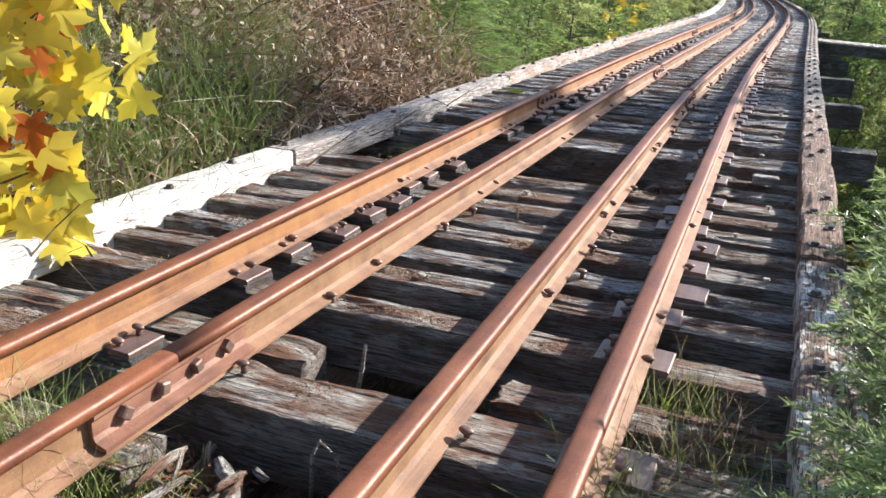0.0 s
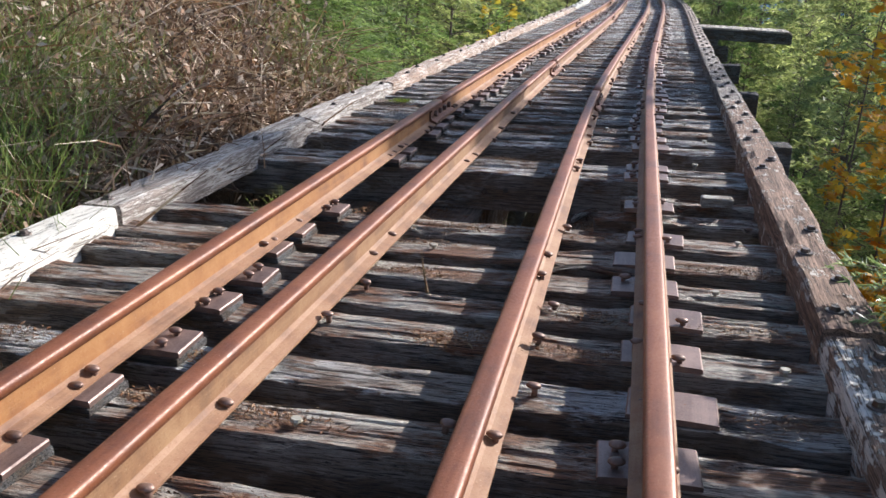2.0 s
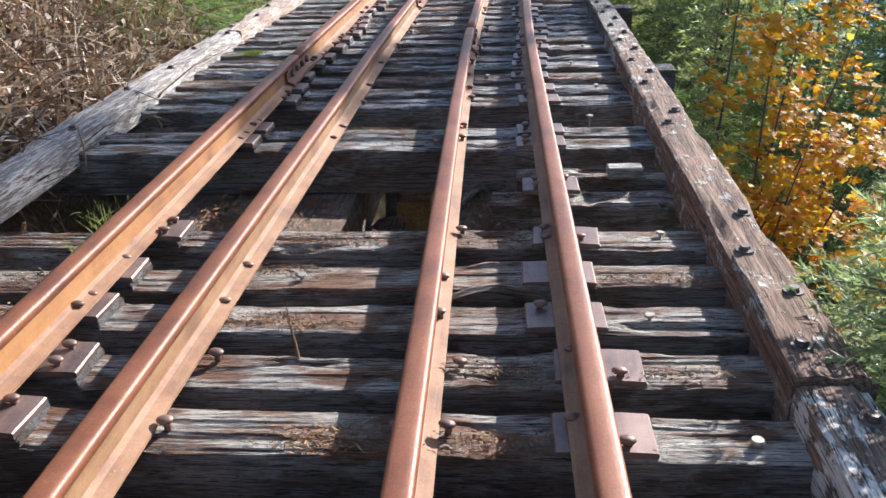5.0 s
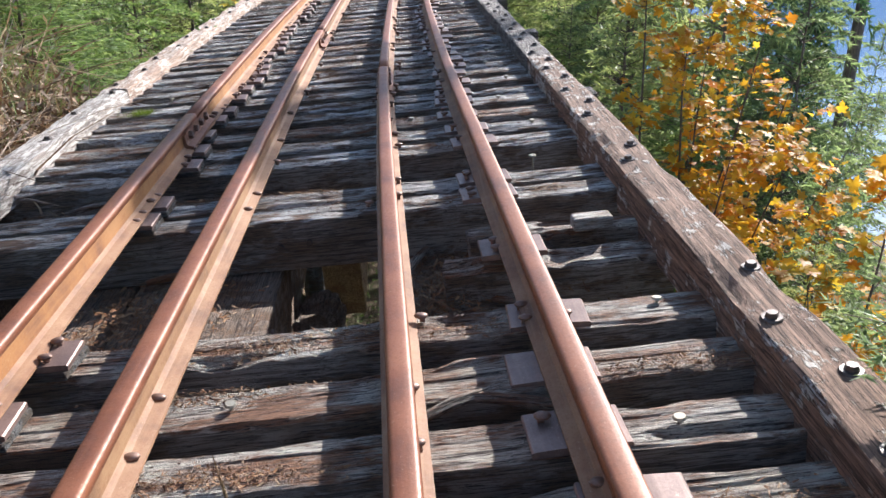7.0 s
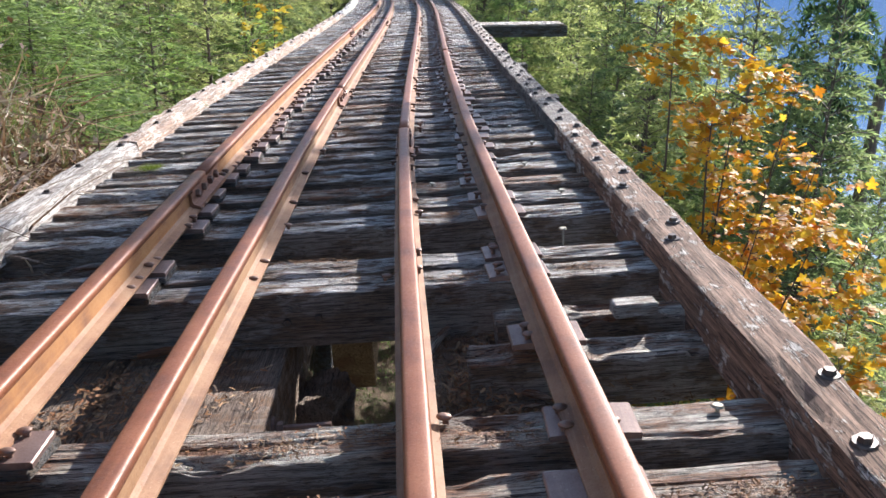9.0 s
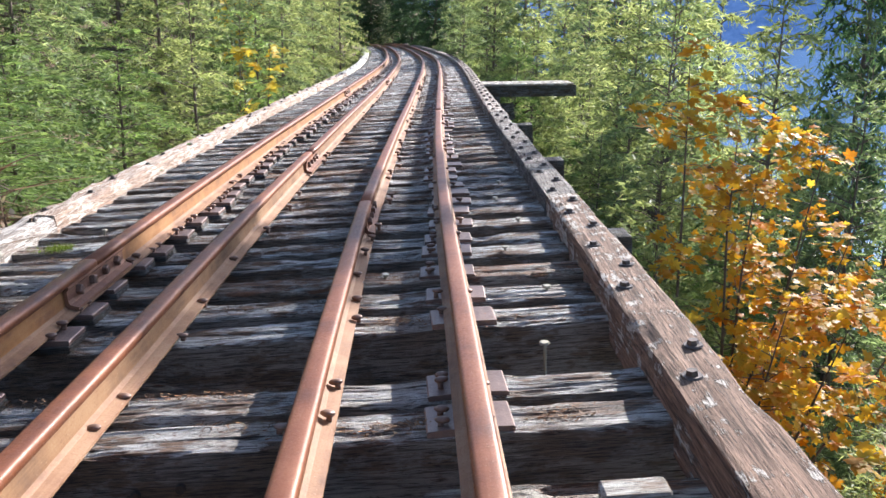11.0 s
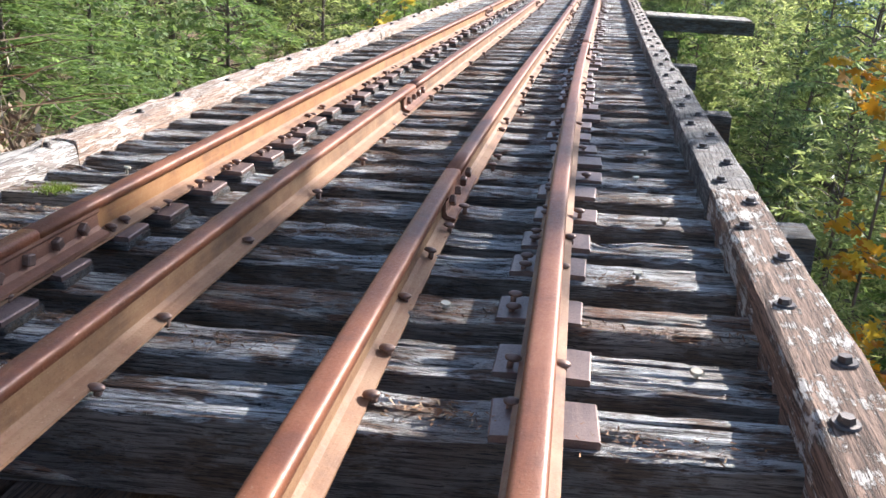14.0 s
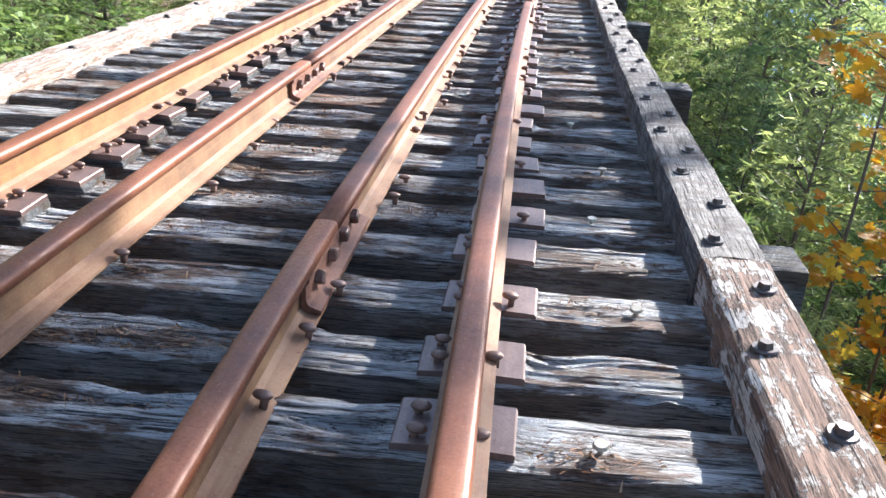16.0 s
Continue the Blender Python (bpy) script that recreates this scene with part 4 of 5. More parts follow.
STAND = [
    # colour, x, y, top above the deck's plane
    ("olive", 2.9, 17.0, -0.6), ("olive", 4.0, 19.5, 1.3), ("olive", 2.6, 20.2, -1.1), ("green", 4.0, 17.8, 1.6), ("olive", 3.3, 14.4, -0.2), ("olive", 4.6, 19.0, 2.0),
    ("olive", 5.4, 21.5, 2.4), ("green", 3.2, 20.9, -1.4), ("olive", 4.2, 24.5, 0.4), ("olive", 5.8, 17.0, 2.2), ("olive", 2.5, 12.6, -1.6), ("olive", 6.9, 23.5, 2.6), ("green", 6.6, 16.4, 0.2), ("green", 7.6, 18.6, 0.8),
    ("olive", 3.9, 32.5, 7.0), ("olive", 7.6, 32.0, 5.2), ("olive", 6.6, 20.4, 0.7), ("olive", 7.6, 25.7, 0.3), ("green", 2.5, 33.0, 4.6), ("green", 1.9, 41.0, 5.5),
    ("olive", 3.6, 46.0, 6.5), ("green", 4.6, 28.5, 4.0), ("olive", 5.4, 37.0, 5.6), ("bright", 3.1, 19.2, -0.9), ("olive", 4.3, 21.0, 1.9), ("green", 3.3, 16.4, -0.9),
    ("bright", 4.6, 16.0, -1.0), ("green", 5.6, 13.6, -2.3), ("olive", 4.2, 11.0, -2.3), ("green", 3.3, 9.0, -2.2), ("green", 5.0, 8.0, -3.0), ("bright", 2.6, 14.6, -1.6),
    ("olive", 7.4, 21.5, -1.3), ("green", 6.6, 15.6, -3.0), ("green", 8.6, 19.0, -2.8), ("bright", 2.7, 11.2, -2.6), ("green", 3.9, 6.6, -2.6), ("olive", 9.5, 27.0, -0.6),
    ("green", 10.5, 22.0, -3.6), ("bright", 2.5, 27.5, 2.6), ("green", 6.6, 42.0, 6.0), ("olive", 2.7, 37.0, 4.6), ("green", 12.5, 30.0, -2.5), ("green", 12.0, 25.0, -2.8),
    ("dark", 9.0, 20.1, 10.0), ("dark", 0.6, 58.0, 9.5), ("dark", 3.4, 56.0, 9.0), ("dark", -1.0, 66.0, 11.0), ("dark", 5.5, 62.0, 10.0), ("dark", 8.5, 52.0, 8.0),
    ("dark", -6.6, 64.0, 10.0), ("dark", -10.5, 60.0, 10.0), ("dark", -5.5, 72.0, 12.0), ("dark", -14.0, 68.0, 12.0), ("dark", 2.0, 72.0, 12.0), ("dark", 12.0, 60.0, 9.0), ("dark", -8.0, 50.0, 9.5),
    ("green", -6.2, 52.0, 6.0), ("green", 2.3, 50.0, 5.2), ("olive", -5.0, 45.0, 6.0), ("green", -9.0, 42.0, 8.0),
    ("bright", -2.75, 10.4, 0.75), ("bright", -3.5, 9.9, 1.3), ("bright", -3.0, 11.7, 1.2), ("green", -4.6, 10.4, 2.6), ("green", -3.9, 12.2, 3.6), ("bright", -2.9, 13.9, 1.3), ("green", -4.4, 15.2, 4.4), ("olive", -3.1, 17.6, 2.4), ("green", -5.6, 18.4, 5.4), ("bright", -3.3, 20.6, 2.0),
    ("green", -3.4, 24.0, 3.0), ("olive", -4.8, 22.0, 4.6), ("olive", -3.7, 28.0, 3.4), ("green", -5.6, 27.0, 5.8), ("green", -4.2, 32.0, 4.4), ("olive", -4.0, 36.5, 4.2), ("green", -6.2, 35.0, 6.6),
    ("green", -5.6, 40.0, 5.8), ("green", -7.6, 13.5, 5.6), ("olive", -7.8, 22.0, 7.0), ("green", -8.6, 30.0, 8.0), ("bright", -4.6, 12.9, 2.6), ("olive", -8.3, 12.6, 6.0), ("green", -9.5, 17.0, 8.0), ("green", -4.9, 49.0, 5.0),
    ("green", -12.0, 14.0, 9.0), ("dark", -13.0, 24.0, 13.0), ("dark", -10.0, 36.0, 11.0), ("green", -11.5, 19.0, 9.5), ("dark", -12.0, 44.0, 12.0), ("dark", -17.0, 34.0, 15.0), ("green", -7.0, 26.0, 7.6), ("dark", -16.0, 52.0, 14.0),
    ("green", -8.0, 38.5, 8.4), ("dark", -18.0, 18.0, 15.0), ("olive", -4.6, 30.2, 4.4), ("olive", -3.6, 41.5, 4.6), ("green", 3.9, 32.0, 4.2), ("olive", 3.4, 29.0, 3.2), ("green", 1.6, 46.5, 4.8), ("olive", 2.0, 53.5, 6.0),
    ("dark", 9.0, 44.0, 8.0), ("green", 6.0, 24.0, 1.0), ("olive", 5.2, 32.0, 4.4), ("green", 9.4, 34.0, 3.6), ("dark", -7.0, 80.0, 12.0), ("dark", -11.0, 84.0, 13.0), ("dark", -16.0, 79.0, 13.0), ("dark", -21.0, 62.0, 15.0), ("dark", -10.0, 72.0, 12.0), ("dark", -2.0, 78.0, 12.0), ("dark", -4.7, 71.5, 7.0), ("dark", -3.0, 72.5, 8.0), ("green", -3.9, 70.3, 3.0),
]
# made-up fir off to the right; its high crown shades the deck's left side
SHADE_FIR = conifer_meshes(26.0, 2.9, 28, M_FIR_DARK, step=0.06, size=0.18, wide=0.04, gap=0.3, bare=0.87, droop=0.3)
put_tree(SHADE_FIR, 26.0, 12.0, 23.3, 13.0, "tall dark fir with a bare lower trunk and a high crown, added to shade the deck", "fir_tree", spin=70)
rt = random.Random(3)
for k, (tone, x, y, top) in enumerate(STAND):
    if 1.5 < x < 8.5 and tone != "dark" and y - 1.25 * x < 26:
        top = min(top, 0.72 * (x - 1.5))            # the sun reaches the deck over these
    h, meshes = FIRS[tone][k % len(FIRS[tone])]
    put_tree(meshes, h, x, y, top, FIR_LABEL[tone], "fir_tree" if tone != "olive" else "conifer", spin=rt.uniform(0, 360), lean=rt.uniform(-2, 2), narrow=0.5 if (x, y) == (9.0, 20.1) else 1.0)

# fir saplings leaning over the deck edge close by
sap = conifer_meshes(1.5, 0.62, 61, M_FIR_SOFT, step=0.008, size=0.034, wide=0.0068, gap=0.1, bare=0.08, droop=0.1, fill=2.5)
for x, y, z, tilt, spin, size, wide in ((1.98, 4.75, -0.85, -6, 40, 1.0, 1.25), (2.35, 5.35, -1.1, -3, 250, 1.15, 1.2), (1.86, 3.5, -0.95, -11, 160, 1.0, 1.0), (1.74, 2.8, -0.85, -10, 80, 0.95, 0.9), (2.2, 4.15, -1.25, -4, 300, 1.0, 1.1)):
    tree("fir_sapling", sap, DECK @ Matrix.Translation((x, y, z)) @ pose(0, 0, 0, 0, tilt, 0) @ pose(0, 0, 0, 0, 0, spin) @ Matrix.Diagonal((size * wide, size * wide, size, 1)), "small fir sapling with soft blue-green needles at the deck edge", "sapling", "fir saplings at the deck edge")


def maple(name, base, stems, leaves, mat, label, size=0.17, seed=1, facing=(0, -0.3, 1.0), spread=1.0):
    """A broadleaf sapling: stems with limbs, leaves in layers along them."""
    rng = np.random.default_rng(seed)
    rs = random.Random(seed)
    v, f = [], []
    where, normals, sizes = [], [], []
    for sx, sy, sz in stems:
        top = arr([sx, sy, sz])
        mid = top * 0.5 + rng.normal(0, 0.12, 3) * arr([1, 1, 0.2])
        pts = [arr([0, 0, 0]), mid * 0.5 + rng.normal(0, 0.05, 3), mid, top * 0.75 + mid * 0.12, top]
        add(v, f, tube([tuple(p) for p in pts], [0.03, 0.025, 0.018, 0.011, 0.003], 6))
        ln = np.linalg.norm(top)
        for k in range(int(ln * 5)):
            u = rng.uniform(0.3, 1.0)
            i = min(3, int(u * 4))
            p = pts[i] * (1 - (u * 4 - i)) + pts[i + 1] * (u * 4 - i)
            a = rng.uniform(0, 6.28)
            bl = spread * rng.uniform(0.35, 1.0) * (1.15 - 0.6 * u)
            tip = p + arr([math.cos(a) * bl, math.sin(a) * bl, rng.uniform(-0.05, 0.35) * bl])
            q = (p + tip) / 2 + arr([0, 0, 0.06 * bl])
            add(v, f, tube([tuple(p), tuple(q), tuple(tip)], [0.007, 0.004, 0.0015], 4))
            for _ in range(leaves):
                s = rng.uniform(0.25, 1.08)
                where.append(p * (1 - s) + tip * s + rng.normal(0, 0.06, 3) - arr([0, 0, 0.03]))
                normals.append(arr(facing) + rng.normal(0, 0.38, 3))
                sizes.append(size * rng.uniform(0.55, 1.15))
    root = thing(name, None, Matrix.Translation(base), label, "tree", "broadleaf trees")
    part("trunk", as_mesh("trunk", v, f, M_TWIG, True), root)
    part("crown", leaf_mesh("crown", where, normals, sizes, rs, mat), root)
    return root


def at_deck(x, y, z):
    return DECK @ Vector((x, y, z))


b = at_deck(3.35, 12.9, 0)
gz = ground_z(b.x, b.y)
H = at_deck(3.2, 13.2, 0.8).z - gz
maple("maple_tree", (b.x, b.y, gz - 0.1), [(-0.35, 0.2, H), (0.25, 0.3, H * 0.93), (0.9, -0.2, H * 0.8), (-0.9, 0.1, H * 0.66), (0.5, -0.9, H * 0.72), (1.6, 0.2, H * 0.8), (1.2, -0.8, H * 0.7), (2.3, 0.0, H * 0.68), (-0.2, -0.6, H * 0.55), (0.55, 0.4, H * 0.86), (1.3, 0.5, H * 0.9)], 14, M_MAPLE,
      "slender maple with orange and gold autumn leaves", 0.13, 5, spread=0.95)
b = at_deck(4.9, 10.6, 0)
gz = ground_z(b.x, b.y)
H = at_deck(4.9, 10.6, -1.3).z - gz
maple("maple_tree", (b.x, b.y, gz - 0.1), [(0.1, 0.2, H), (0.8, 0.5, H * 0.9), (-0.7, 0.1, H * 0.8), (0.3, -0.8, H * 0.75)], 9, M_MAPLE, "slender maple with orange and gold autumn leaves", 0.18, 8)
b = at_deck(-2.7, 19.4, 0)
gz = ground_z(b.x, b.y)
H = at_deck(-2.7, 19.4, 1.25).z - gz
maple("maple_tree", (b.x, b.y, gz - 0.1), [(0.2, 0.2, H), (-0.3, 0.1, H * 0.95)], 8, M_YELLOW, "small maple with bright yellow leaves among the firs", 0.15, 10, spread=0.55)
b = at_deck(-5.2, 12.6, 0)
gz = ground_z(b.x, b.y)
maple("maple_tree", (b.x, b.y, gz - 0.1), [(0.3, 0.2, 4.6), (-0.5, 0.4, 4.2)], 7, M_MAPLE, "maple with orange leaves behind the firs", 0.17, 11)
b = at_deck(-6.0, 30.5, 0)
gz = ground_z(b.x, b.y)
maple("maple_tree", (b.x, b.y, gz - 0.1), [(0.3, 0.2, 7.5), (-0.5, 0.4, 7.0), (1.0, 0.0, 6.4)], 7, M_YELLOW, "maple with yellow-green leaves behind the firs", 0.17, 12)


def near_branch():
    """A maple sapling whose yellow leaves hang over the whitewashed timber."""
    rng = np.random.default_rng(77)
    rs = random.Random(77)
    root = thing("maple_sapling", None, DECK @ Matrix.Translation((-1.98, 3.1, -0.3)), "maple sapling with large yellow and orange leaves over the timber", "sapling")
    v, f = [], []
    yellow, red = [], []
    tips = [(0.72, 0.42, 1.05), (0.55, 0.25, 1.12), (0.62, 0.02, 0.95), (0.62, 0.25, 0.72), (0.45, 0.3, 0.5), (0.4, 0.1, 0.42), (0.4, 0.1, 1.45), (0.3, 0.4, 1.4), (0.2, 0.0, 1.7), (0.6, 0.45, 1.4)]
    for t in tips:
        t = arr(t)
        mid = arr([t[0] * 0.35, t[1] * 0.5, t[2] * 0.75])
        add(v, f, tube([(0, 0, 0), tuple(mid), tuple(t)], [0.012, 0.007, 0.002], 5))
        for k in range(11):
            s = rng.uniform(0.5, 1.08)
            p = mid * (1 - s) + t * s + rng.normal(0, 0.07, 3)
            (red if rng.random() < 0.16 else yellow).append(p)
    part("trunk", as_mesh("trunk", v, f, M_TWIG, True), root)

    def facing(n):
        return [arr([0.45, -0.75, 0.5]) + rng.normal(0, 0.42, 3) for _ in range(n)]

    part("crown", leaf_mesh("crown", yellow, facing(len(yellow)), [0.19 * rng.uniform(0.7, 1.2) for _ in yellow], rs, M_YELLOW), root)
    part("red_leaves", leaf_mesh("red_leaves", red, facing(len(red)), [0.15 * rng.uniform(0.7, 1.1) for _ in red], rs, M_RED), root, label="orange-red maple leaves")


near_branch()


def on_ground(x, y):
    return arr([x, y, ground_z(x, y)])


def brush():
    """Dead bracken, broom and low shrubs on the bank beside the track."""
    rng = np.random.default_rng(31)
    p, w, l = [], [], []
    for _ in range(3000):
        x, y = -1.85 - rng.exponential(1.7), rng.uniform(1.0, 9.6)
        if x < -9 or (y < 5.2 and x > -2.8 and rng.random() < 0.45):
            continue
        base = on_ground(x, y)
        tall = min(1.0, 0.45 + 0.3 * (-2.0 - x))
        for _ in range(8):
            p.append(base + rng.normal(0, 0.2, 3) * arr([1, 1, 0.2]))
            w.append(rng.normal(0, 0.75, 3) + arr([0.05, 0, 0.5]))
            l.append((0.15 + 1.2 * rng.random() ** 2) * tall)
    q = blades(p, w, l, rng, 0.016, 0.6, 3)
    tagged(new("dead_brush", tri_mesh("dead_brush", q, M_BRUSH)), "tangle of dead brown brush on the bank", "brush", kind="stuff")
    pts = []
    for _ in range(26000):
        x, y = -2.0 - rng.exponential(1.6), rng.uniform(2.0, 9.8)
        g = on_ground(x, y)
        pts.append(g + arr([0, 0, rng.exponential(0.1 + 0.12 * min(2.0, -2.0 - x)) + 0.01]))
    tagged(new("dry_leaves", tri_mesh("dry_leaves", small_leaves(arr(pts), rng, 0.036, 0.2), M_BRUSH)), "dry brown leaves caught in the brush", "leaves", kind="stuff")
    for cx, cy, n, hh in ((-2.2, 5.1, 330, 0.75), (-2.05, 4.2, 300, 0.55), (-2.6, 6.1, 220, 0.7), (-2.3, 3.2, 240, 0.6), (-2.9, 4.6, 240, 0.9), (-2.4, 9.0, 160, 0.5)):
        p, w, l = [], [], []
        for _ in range(n):
            b = on_ground(cx + rng.normal(0, 0.22), cy + rng.normal(0, 0.32))
            p.append(b)
            w.append(rng.normal(0, 0.33, 3) + arr([0.08, 0, 1.0]))
            l.append(hh * rng.uniform(0.5, 1.15))
        q = blades(p, w, l, rng, 0.0055, 0.25, 4)
        extra_p = arr(p)[rng.integers(0, n, n * 5)] + arr(w)[rng.integers(0, n, n * 5)] * rng.uniform(0.1, 0.6, n * 5)[:, None]
        q2 = blades(extra_p, rng.normal(0, 0.3, (n * 5, 3)) + arr([0, 0, 0.8]), rng.uniform(0.06, 0.2, n * 5), rng, 0.004, 0.2, 1)
        bush = thing("broom_bush", None, Matrix(), "green broom bush with upright wiry stems", "shrub", "broom bushes on the bank")
        tagged(part("stem_clump", tri_mesh("stem_clump", q, M_BROOM), bush), kind="stuff")
        tagged(part("twig_clump", tri_mesh("twig_clump", q2, M_BROOM), bush), kind="stuff")
    pts = []
    for _ in range(110):
        cx, cy = -2.3 - rng.exponential(1.3), rng.uniform(10.6, 18.0)
        g = on_ground(cx, cy)
        c = g + arr([0, 0, rng.uniform(0.2, 0.9)])
        pts.append(c + rng.normal(0, 0.28, (230, 3)))
    tagged(new("undergrowth", tri_mesh("undergrowth", small_leaves(np.concatenate(pts), rng, 0.03), M_GREENLEAF)), "leafy green undergrowth on the bank", "undergrowth", kind="stuff")


brush()


def low_green():
    """Shrubs on the steep ground below the deck and on the far slopes."""
    rng = np.random.default_rng(47)
    pts = []
    for _ in range(560):
        x, y = rng.uniform(-3.5, 16), rng.uniform(3, 48)
        if (abs(x - centre(y)) < 2.8 and y < 9.0) or (x < -1.5 and y < 11):
            continue
        g = on_ground(x, y)
        pts.append(g + arr([0, 0, 0.45]) + rng.normal(0, 1, (130, 3)) * arr([0.55, 0.55, 0.35]))
    tagged(new("undergrowth", tri_mesh("undergrowth", small_leaves(np.concatenate(pts), rng, 0.038), M_GREENLEAF)), "leafy green undergrowth below the trestle", "undergrowth", kind="stuff")
    pts = []
    for _ in range(260):
        x, y = -4 - rng.exponential(9), rng.uniform(13, 60)
        g = on_ground(x, y)
        pts.append(g + arr([0, 0, 0.5]) + rng.normal(0, 1, (110, 3)) * arr([0.7, 0.7, 0.45]))
    tagged(new("undergrowth", tri_mesh("undergrowth", small_leaves(np.concatenate(pts), rng, 0.06), M_GREENLEAF)), "leafy green undergrowth on the hillside", "undergrowth", kind="stuff")


low_green()


def grass_tuft(x, y, z, n, h, r, seed, dry=False):
    rng = np.random.default_rng(seed)
    p = arr([0, 0, 0]) + rng.normal(0, r, (n, 3)) * arr([1, 1, 0.05])
    w = rng.normal(0, 0.35, (n, 3)) + arr([0, 0, 1.0])
    q = blades(p, w, h * rng.uniform(0.4, 1.15, n), rng, 0.0045, 0.55, 4)
    thing("grass_tuft", tri_mesh("grass_tuft", q, M_BRUSH if dry else M_GRASS), DECK @ Matrix.Translation((x, y, z)), "tuft of dry stems between the ties" if dry else "tuft of green and straw-coloured grass between the ties", "grass", "grass tufts on the deck", "stuff")


for k, (x, y, z, n, h, r, dry) in enumerate([(-0.4, 2.22, -0.12, 420, 0.28, 0.1, False), (-0.62, 2.26, -0.1, 420, 0.3, 0.12, False), (-0.22, 2.26, -0.14, 260, 0.2, 0.09, False), (0.9, 2.72, -0.1, 140, 0.3, 0.045, False),
                                              (1.06, 2.95, -0.1, 50, 0.28, 0.07, False), (1.0, 2.98, -0.1, 60, 0.34, 0.06, True), (1.2, 2.8, -0.1, 90, 0.32, 0.08, False), (0.97, 3.3, -0.1, 60, 0.24, 0.05, False), (1.12, 3.25, -0.1, 60, 0.22, 0.05, True),
                                              (-1.75, 2.6, -0.2, 200, 0.45, 0.16, False), (-0.98, 5.62, 0.0, 40, 0.14, 0.05, False), (-0.9, 5.35, 0.0, 40, 0.12, 0.04, False)]):
    grass_tuft(x, y, z, n, h, r, 200 + k, dry)


def litter():
    """Bark chips and needles lying on the ties."""
    rng = np.random.default_rng(9)
    quads = []
    for y, (off, decay, width) in TIE_TOP.items():
        spots = rng.choice([-1.2, -1.0, -0.56, -0.2, -0.05, 0.1, 0.2, 0.55, 0.98, 1.08], size=3, replace=False)
        for spot in spots:
            n = int(rng.uniform(60, 330) * (1.5 if y < 6 else 0.7))
            lane = rng.uniform(-0.5, 0.5)
            long = rng.uniform(0.05, 0.16)
            for _ in range(n):
                x = spot + rng.normal(0, long)
                vv = float(np.clip(lane + rng.normal(0, 0.3), -0.92, 0.92))
                a = rng.normal(0, 0.8)
                ln, wd = rng.uniform(0.004, 0.02), rng.uniform(0.0015, 0.005)
                d = arr([math.cos(a), math.sin(a), rng.normal(0, 0.3)]) * ln / 2
                s = arr([-math.sin(a), math.cos(a), rng.normal(0, 0.5)]) * wd / 2
                c = arr([centre(y) + x, y + vv * width / 2, tie_surface(x, vv, off, decay) + 0.003 + abs(rng.normal(0, 0.005))])
                quads.append((c - d - s, c + d - s * 0.4, c + d + s * 0.4, c - d + s))
    ob = new("bark_litter", tri_mesh("bark_litter", np.array(quads), M_CHIP))
    ob.matrix_world = DECK
    tagged(ob, "brown bark chips and needles scattered on the ties", "litter", kind="stuff")
    quads = []
    for (cx, cy, cz, sx, sy, n) in ((-0.72, 6.1, -0.225, 0.2, 0.28, 1800), (0.5, 6.1, -0.225, 0.14, 0.3, 3200), (-0.2, 2.42, -0.16, 0.1, 0.1, 700), (0.95, 6.2, -0.19, 0.2, 0.2, 300)):
        for _ in range(n):
            a = rng.uniform(0, 6.28)
            ln, wd = rng.uniform(0.008, 0.035), rng.uniform(0.003, 0.009)
            d = arr([math.cos(a), math.sin(a), rng.normal(0, 0.3)]) * ln / 2
            s = arr([-math.sin(a), math.cos(a), rng.normal(0, 0.4)]) * wd / 2
            r2 = rng.normal(0, 1, 2)
            if 5 < cy and -0.18 < cx + sx * r2[0] - centre(cy) < 0.33:
                continue
            c = arr([cx + sx * r2[0], cy + sy * r2[1], cz + 0.09 * math.exp(-r2[0] ** 2 - r2[1] ** 2) * rng.random() + 0.01])
            quads.append((c - d - s, c + d - s * 0.5, c + d + s * 0.5, c - d + s))
    ob = new("wood_debris", tri_mesh("wood_debris", np.array(quads), M_CHIP))
    ob.matrix_world = DECK
    tagged(ob, "heaps of rotted bark and splinters under the rails", "debris", kind="stuff")


litter()


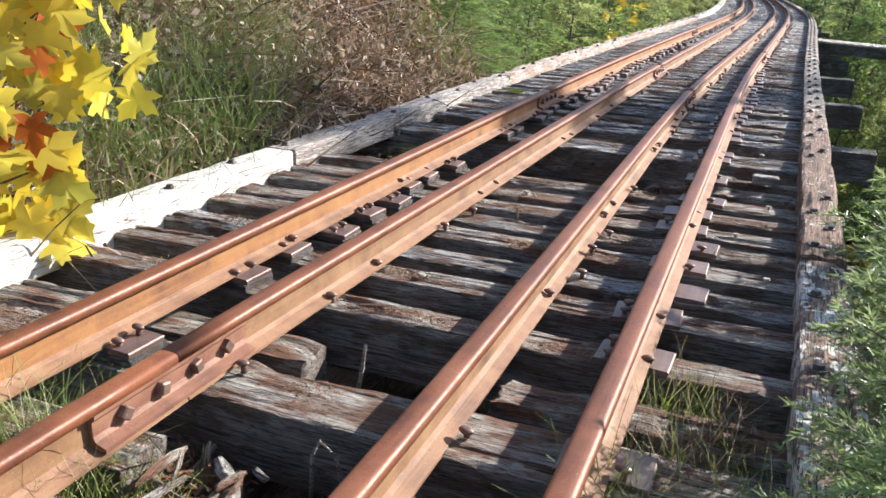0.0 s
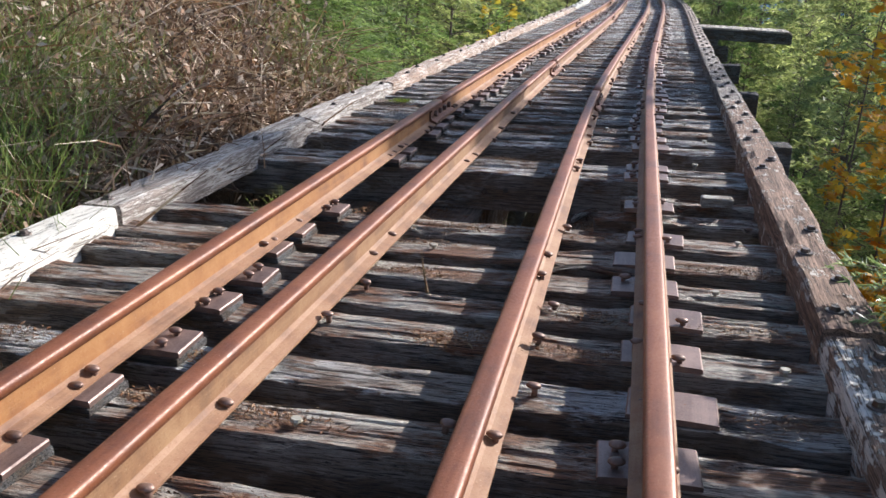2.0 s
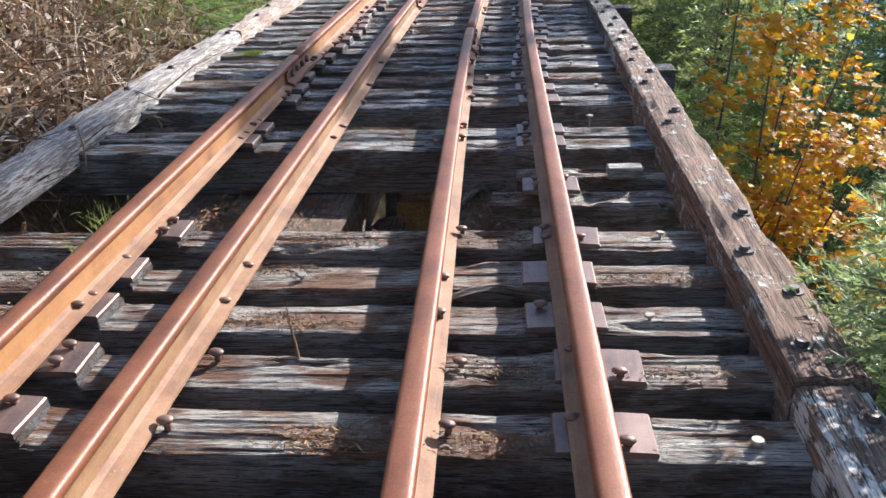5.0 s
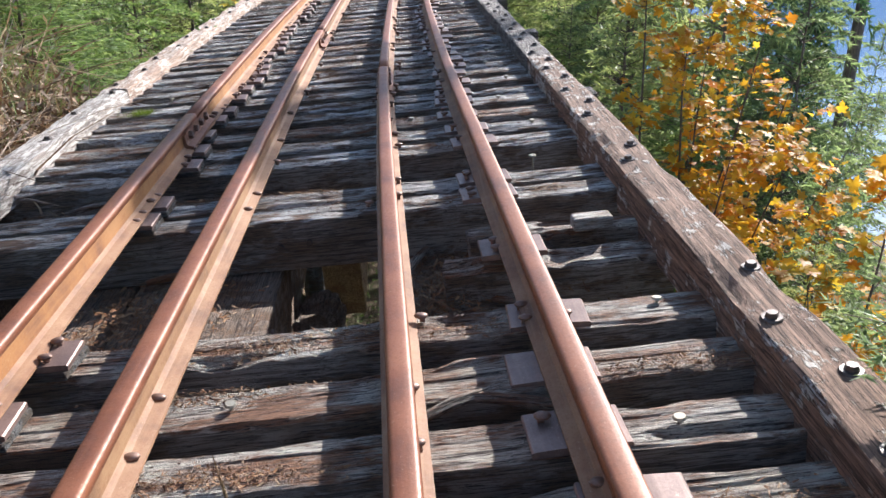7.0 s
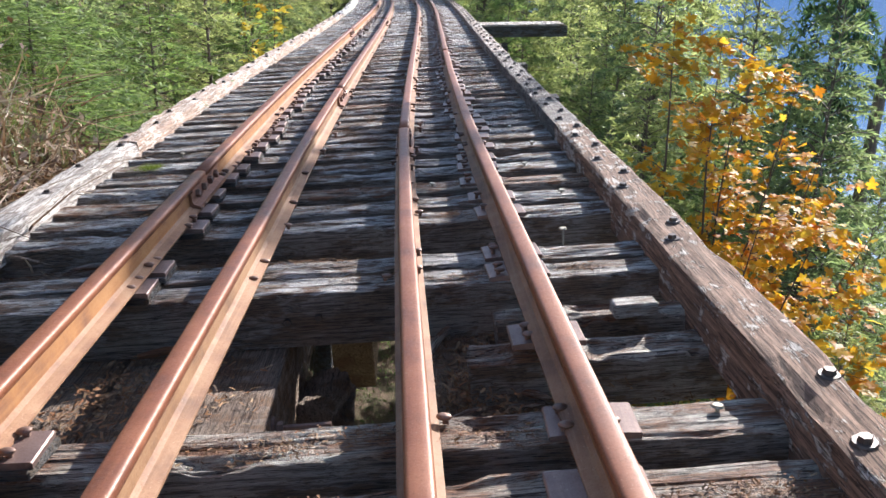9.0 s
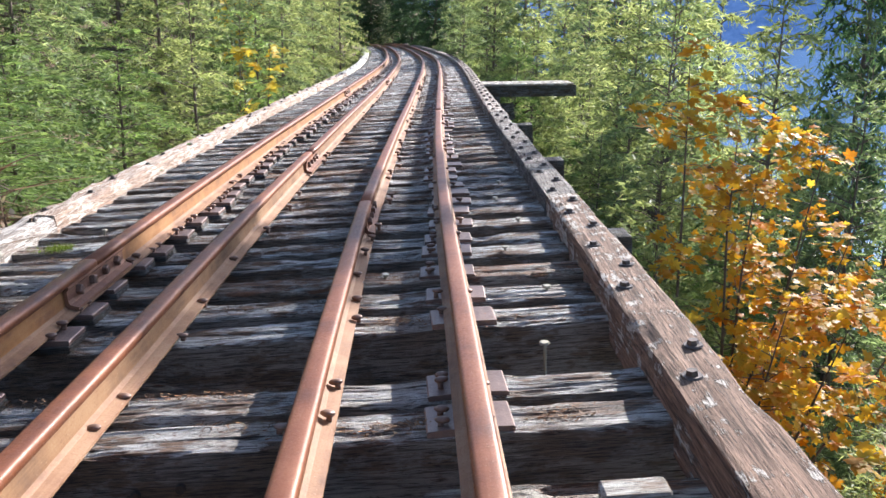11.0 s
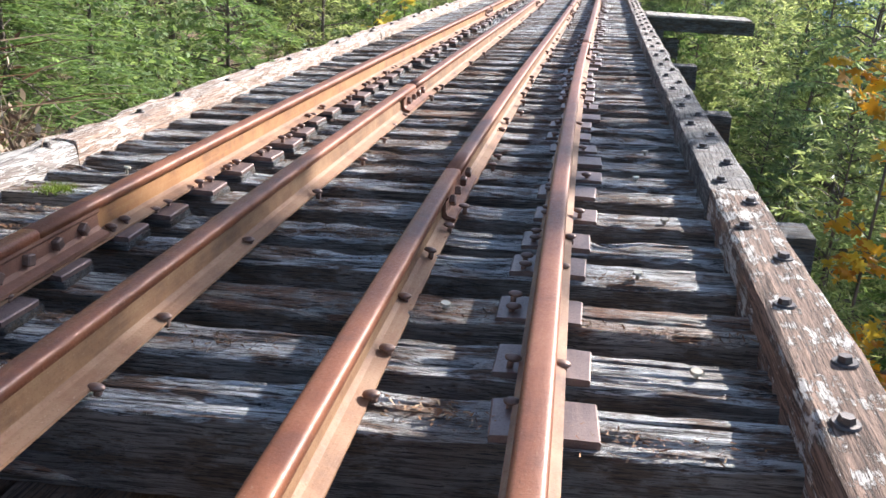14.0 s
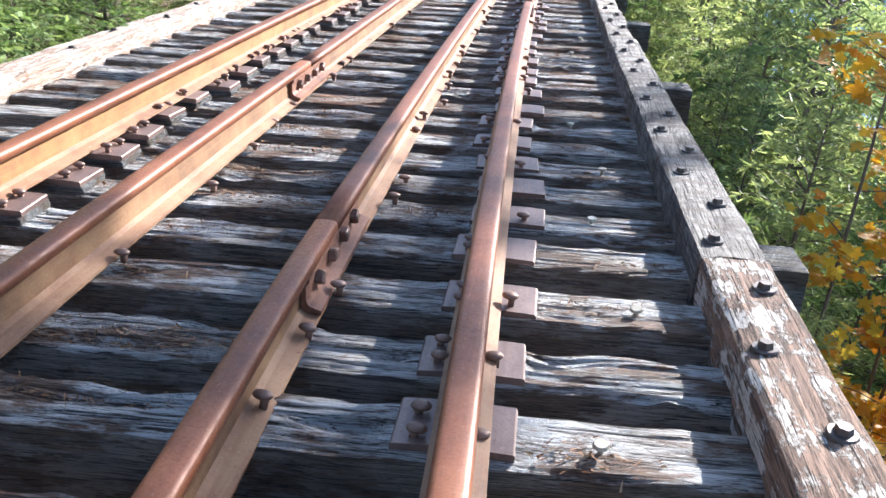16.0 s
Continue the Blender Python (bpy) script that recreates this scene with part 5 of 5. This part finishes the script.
def small_things():
    """Splinters of rotted wood, a reed, a straw and moss on the deck."""
    rs = random.Random(17)
    for k in range(13):
        ln, w = rs.uniform(0.12, 0.32), rs.uniform(0.015, 0.05)
        pts = [(0, 0, 0), (ln * 0.3, rs.uniform(-0.01, 0.01), 0.006), (ln * 0.7, rs.uniform(-0.015, 0.015), 0.0), (ln, rs.uniform(-0.02, 0.02), -0.004)]
        vs, fs = tube(pts, [w * 0.35, w * 0.55, w * 0.45, w * 0.08], 6)
        vs = [(x, y + 0.006 * noise.noise(Vector((x * 30, y * 60, k))), z * 0.6 + 0.006 * noise.noise(Vector((x * 25, y * 70, k + 9)))) for x, y, z in vs]
        thing("wood_splinter", as_mesh("wood_splinter", vs, fs + [(5, 4, 3, 2, 1, 0)], M_TIE_B if k % 3 else M_PLANK, False),
              DECK @ pose(rs.uniform(-0.3, 0.02), rs.uniform(2.34, 2.62), rs.uniform(-0.12, -0.02), rs.uniform(0, 90), rs.uniform(-25, 25), rs.uniform(-100, -20)),
              "torn splinter of a rotted tie", "splinter", "splinters of the rotted tie")
    for k, (x, y, a) in enumerate(((0.5, 5.9, 20), (0.46, 6.35, 75), (0.6, 6.15, -30), (0.52, 5.32, 10), (0.58, 5.2, -15), (0.5, 5.12, 25), (-0.62, 6.5, 5), (-1.1, 6.3, 40), (-1.2, 7.25, 12), (-0.5, 7.25, 8))):
        vs, fs = tube([(0, 0, 0), (0.1, 0.012, 0.006), (0.24, 0.0, 0.004), (0.34, -0.015, 0)], [0.012, 0.018, 0.014, 0.002], 6)
        thing("wood_splinter", as_mesh("wood_splinter", vs, fs + [(5, 4, 3, 2, 1, 0)], M_TIE_B, False), DECK @ pose(x - 0.15, y, -0.18 if 5.7 < y < 7 else -0.1 if y > 7 else -0.02, 0, rs.uniform(-6, 4), a), "torn splinter of a rotted tie", "splinter", "splinters of the rotted tie")
    vs, fs = tube([(0.13, 2.62, -0.25), (0.14, 2.62, -0.05), (0.17, 2.61, 0.0), (0.22, 2.6, -0.02), (0.25, 2.59, -0.12), (0.25, 2.58, -0.25)], [0.006] * 6, 6)
    thing("dry_reed", as_mesh("dry_reed", vs, fs, M_PLANK, True), DECK.copy(), "bent pale dry reed standing in the gap", "reed")
    vs, fs = tube([(-0.08, 3.22, -0.3), (-0.04, 3.2, -0.15), (0.0, 3.16, 0.0)], [0.009, 0.008, 0.006], 6)
    thing("stick", as_mesh("stick", vs, fs, M_PLANK, True), DECK.copy(), "pale stick leaning in the dark hole", "stick")
    vs, fs = tube([(-0.03, 4.755, -0.01), (-0.06, 4.81, 0.06), (-0.085, 4.86, 0.12)], [0.006, 0.004, 0.001], 5)
    thing("straw", as_mesh("straw", vs, fs, M_SAWN, True), DECK.copy(), "orange dry stalk standing on a tie", "straw")
    rng = np.random.default_rng(6)
    for x, y, n in ((-1.47, 8.91, 260),):
        p = arr([x, y, 0.0]) + rng.normal(0, 1, (n, 3)) * arr([0.045, 0.03, 0.004])
        q = blades(p, rng.normal(0, 0.5, (n, 3)) + arr([0, 0, 1]), rng.uniform(0.012, 0.035, n), rng, 0.005, 0.3, 1)
        ob = thing("moss", tri_mesh("moss", q, M_MOSS), DECK.copy(), "yellow-green moss cushion on a tie end", "moss", "", "stuff")


small_things()
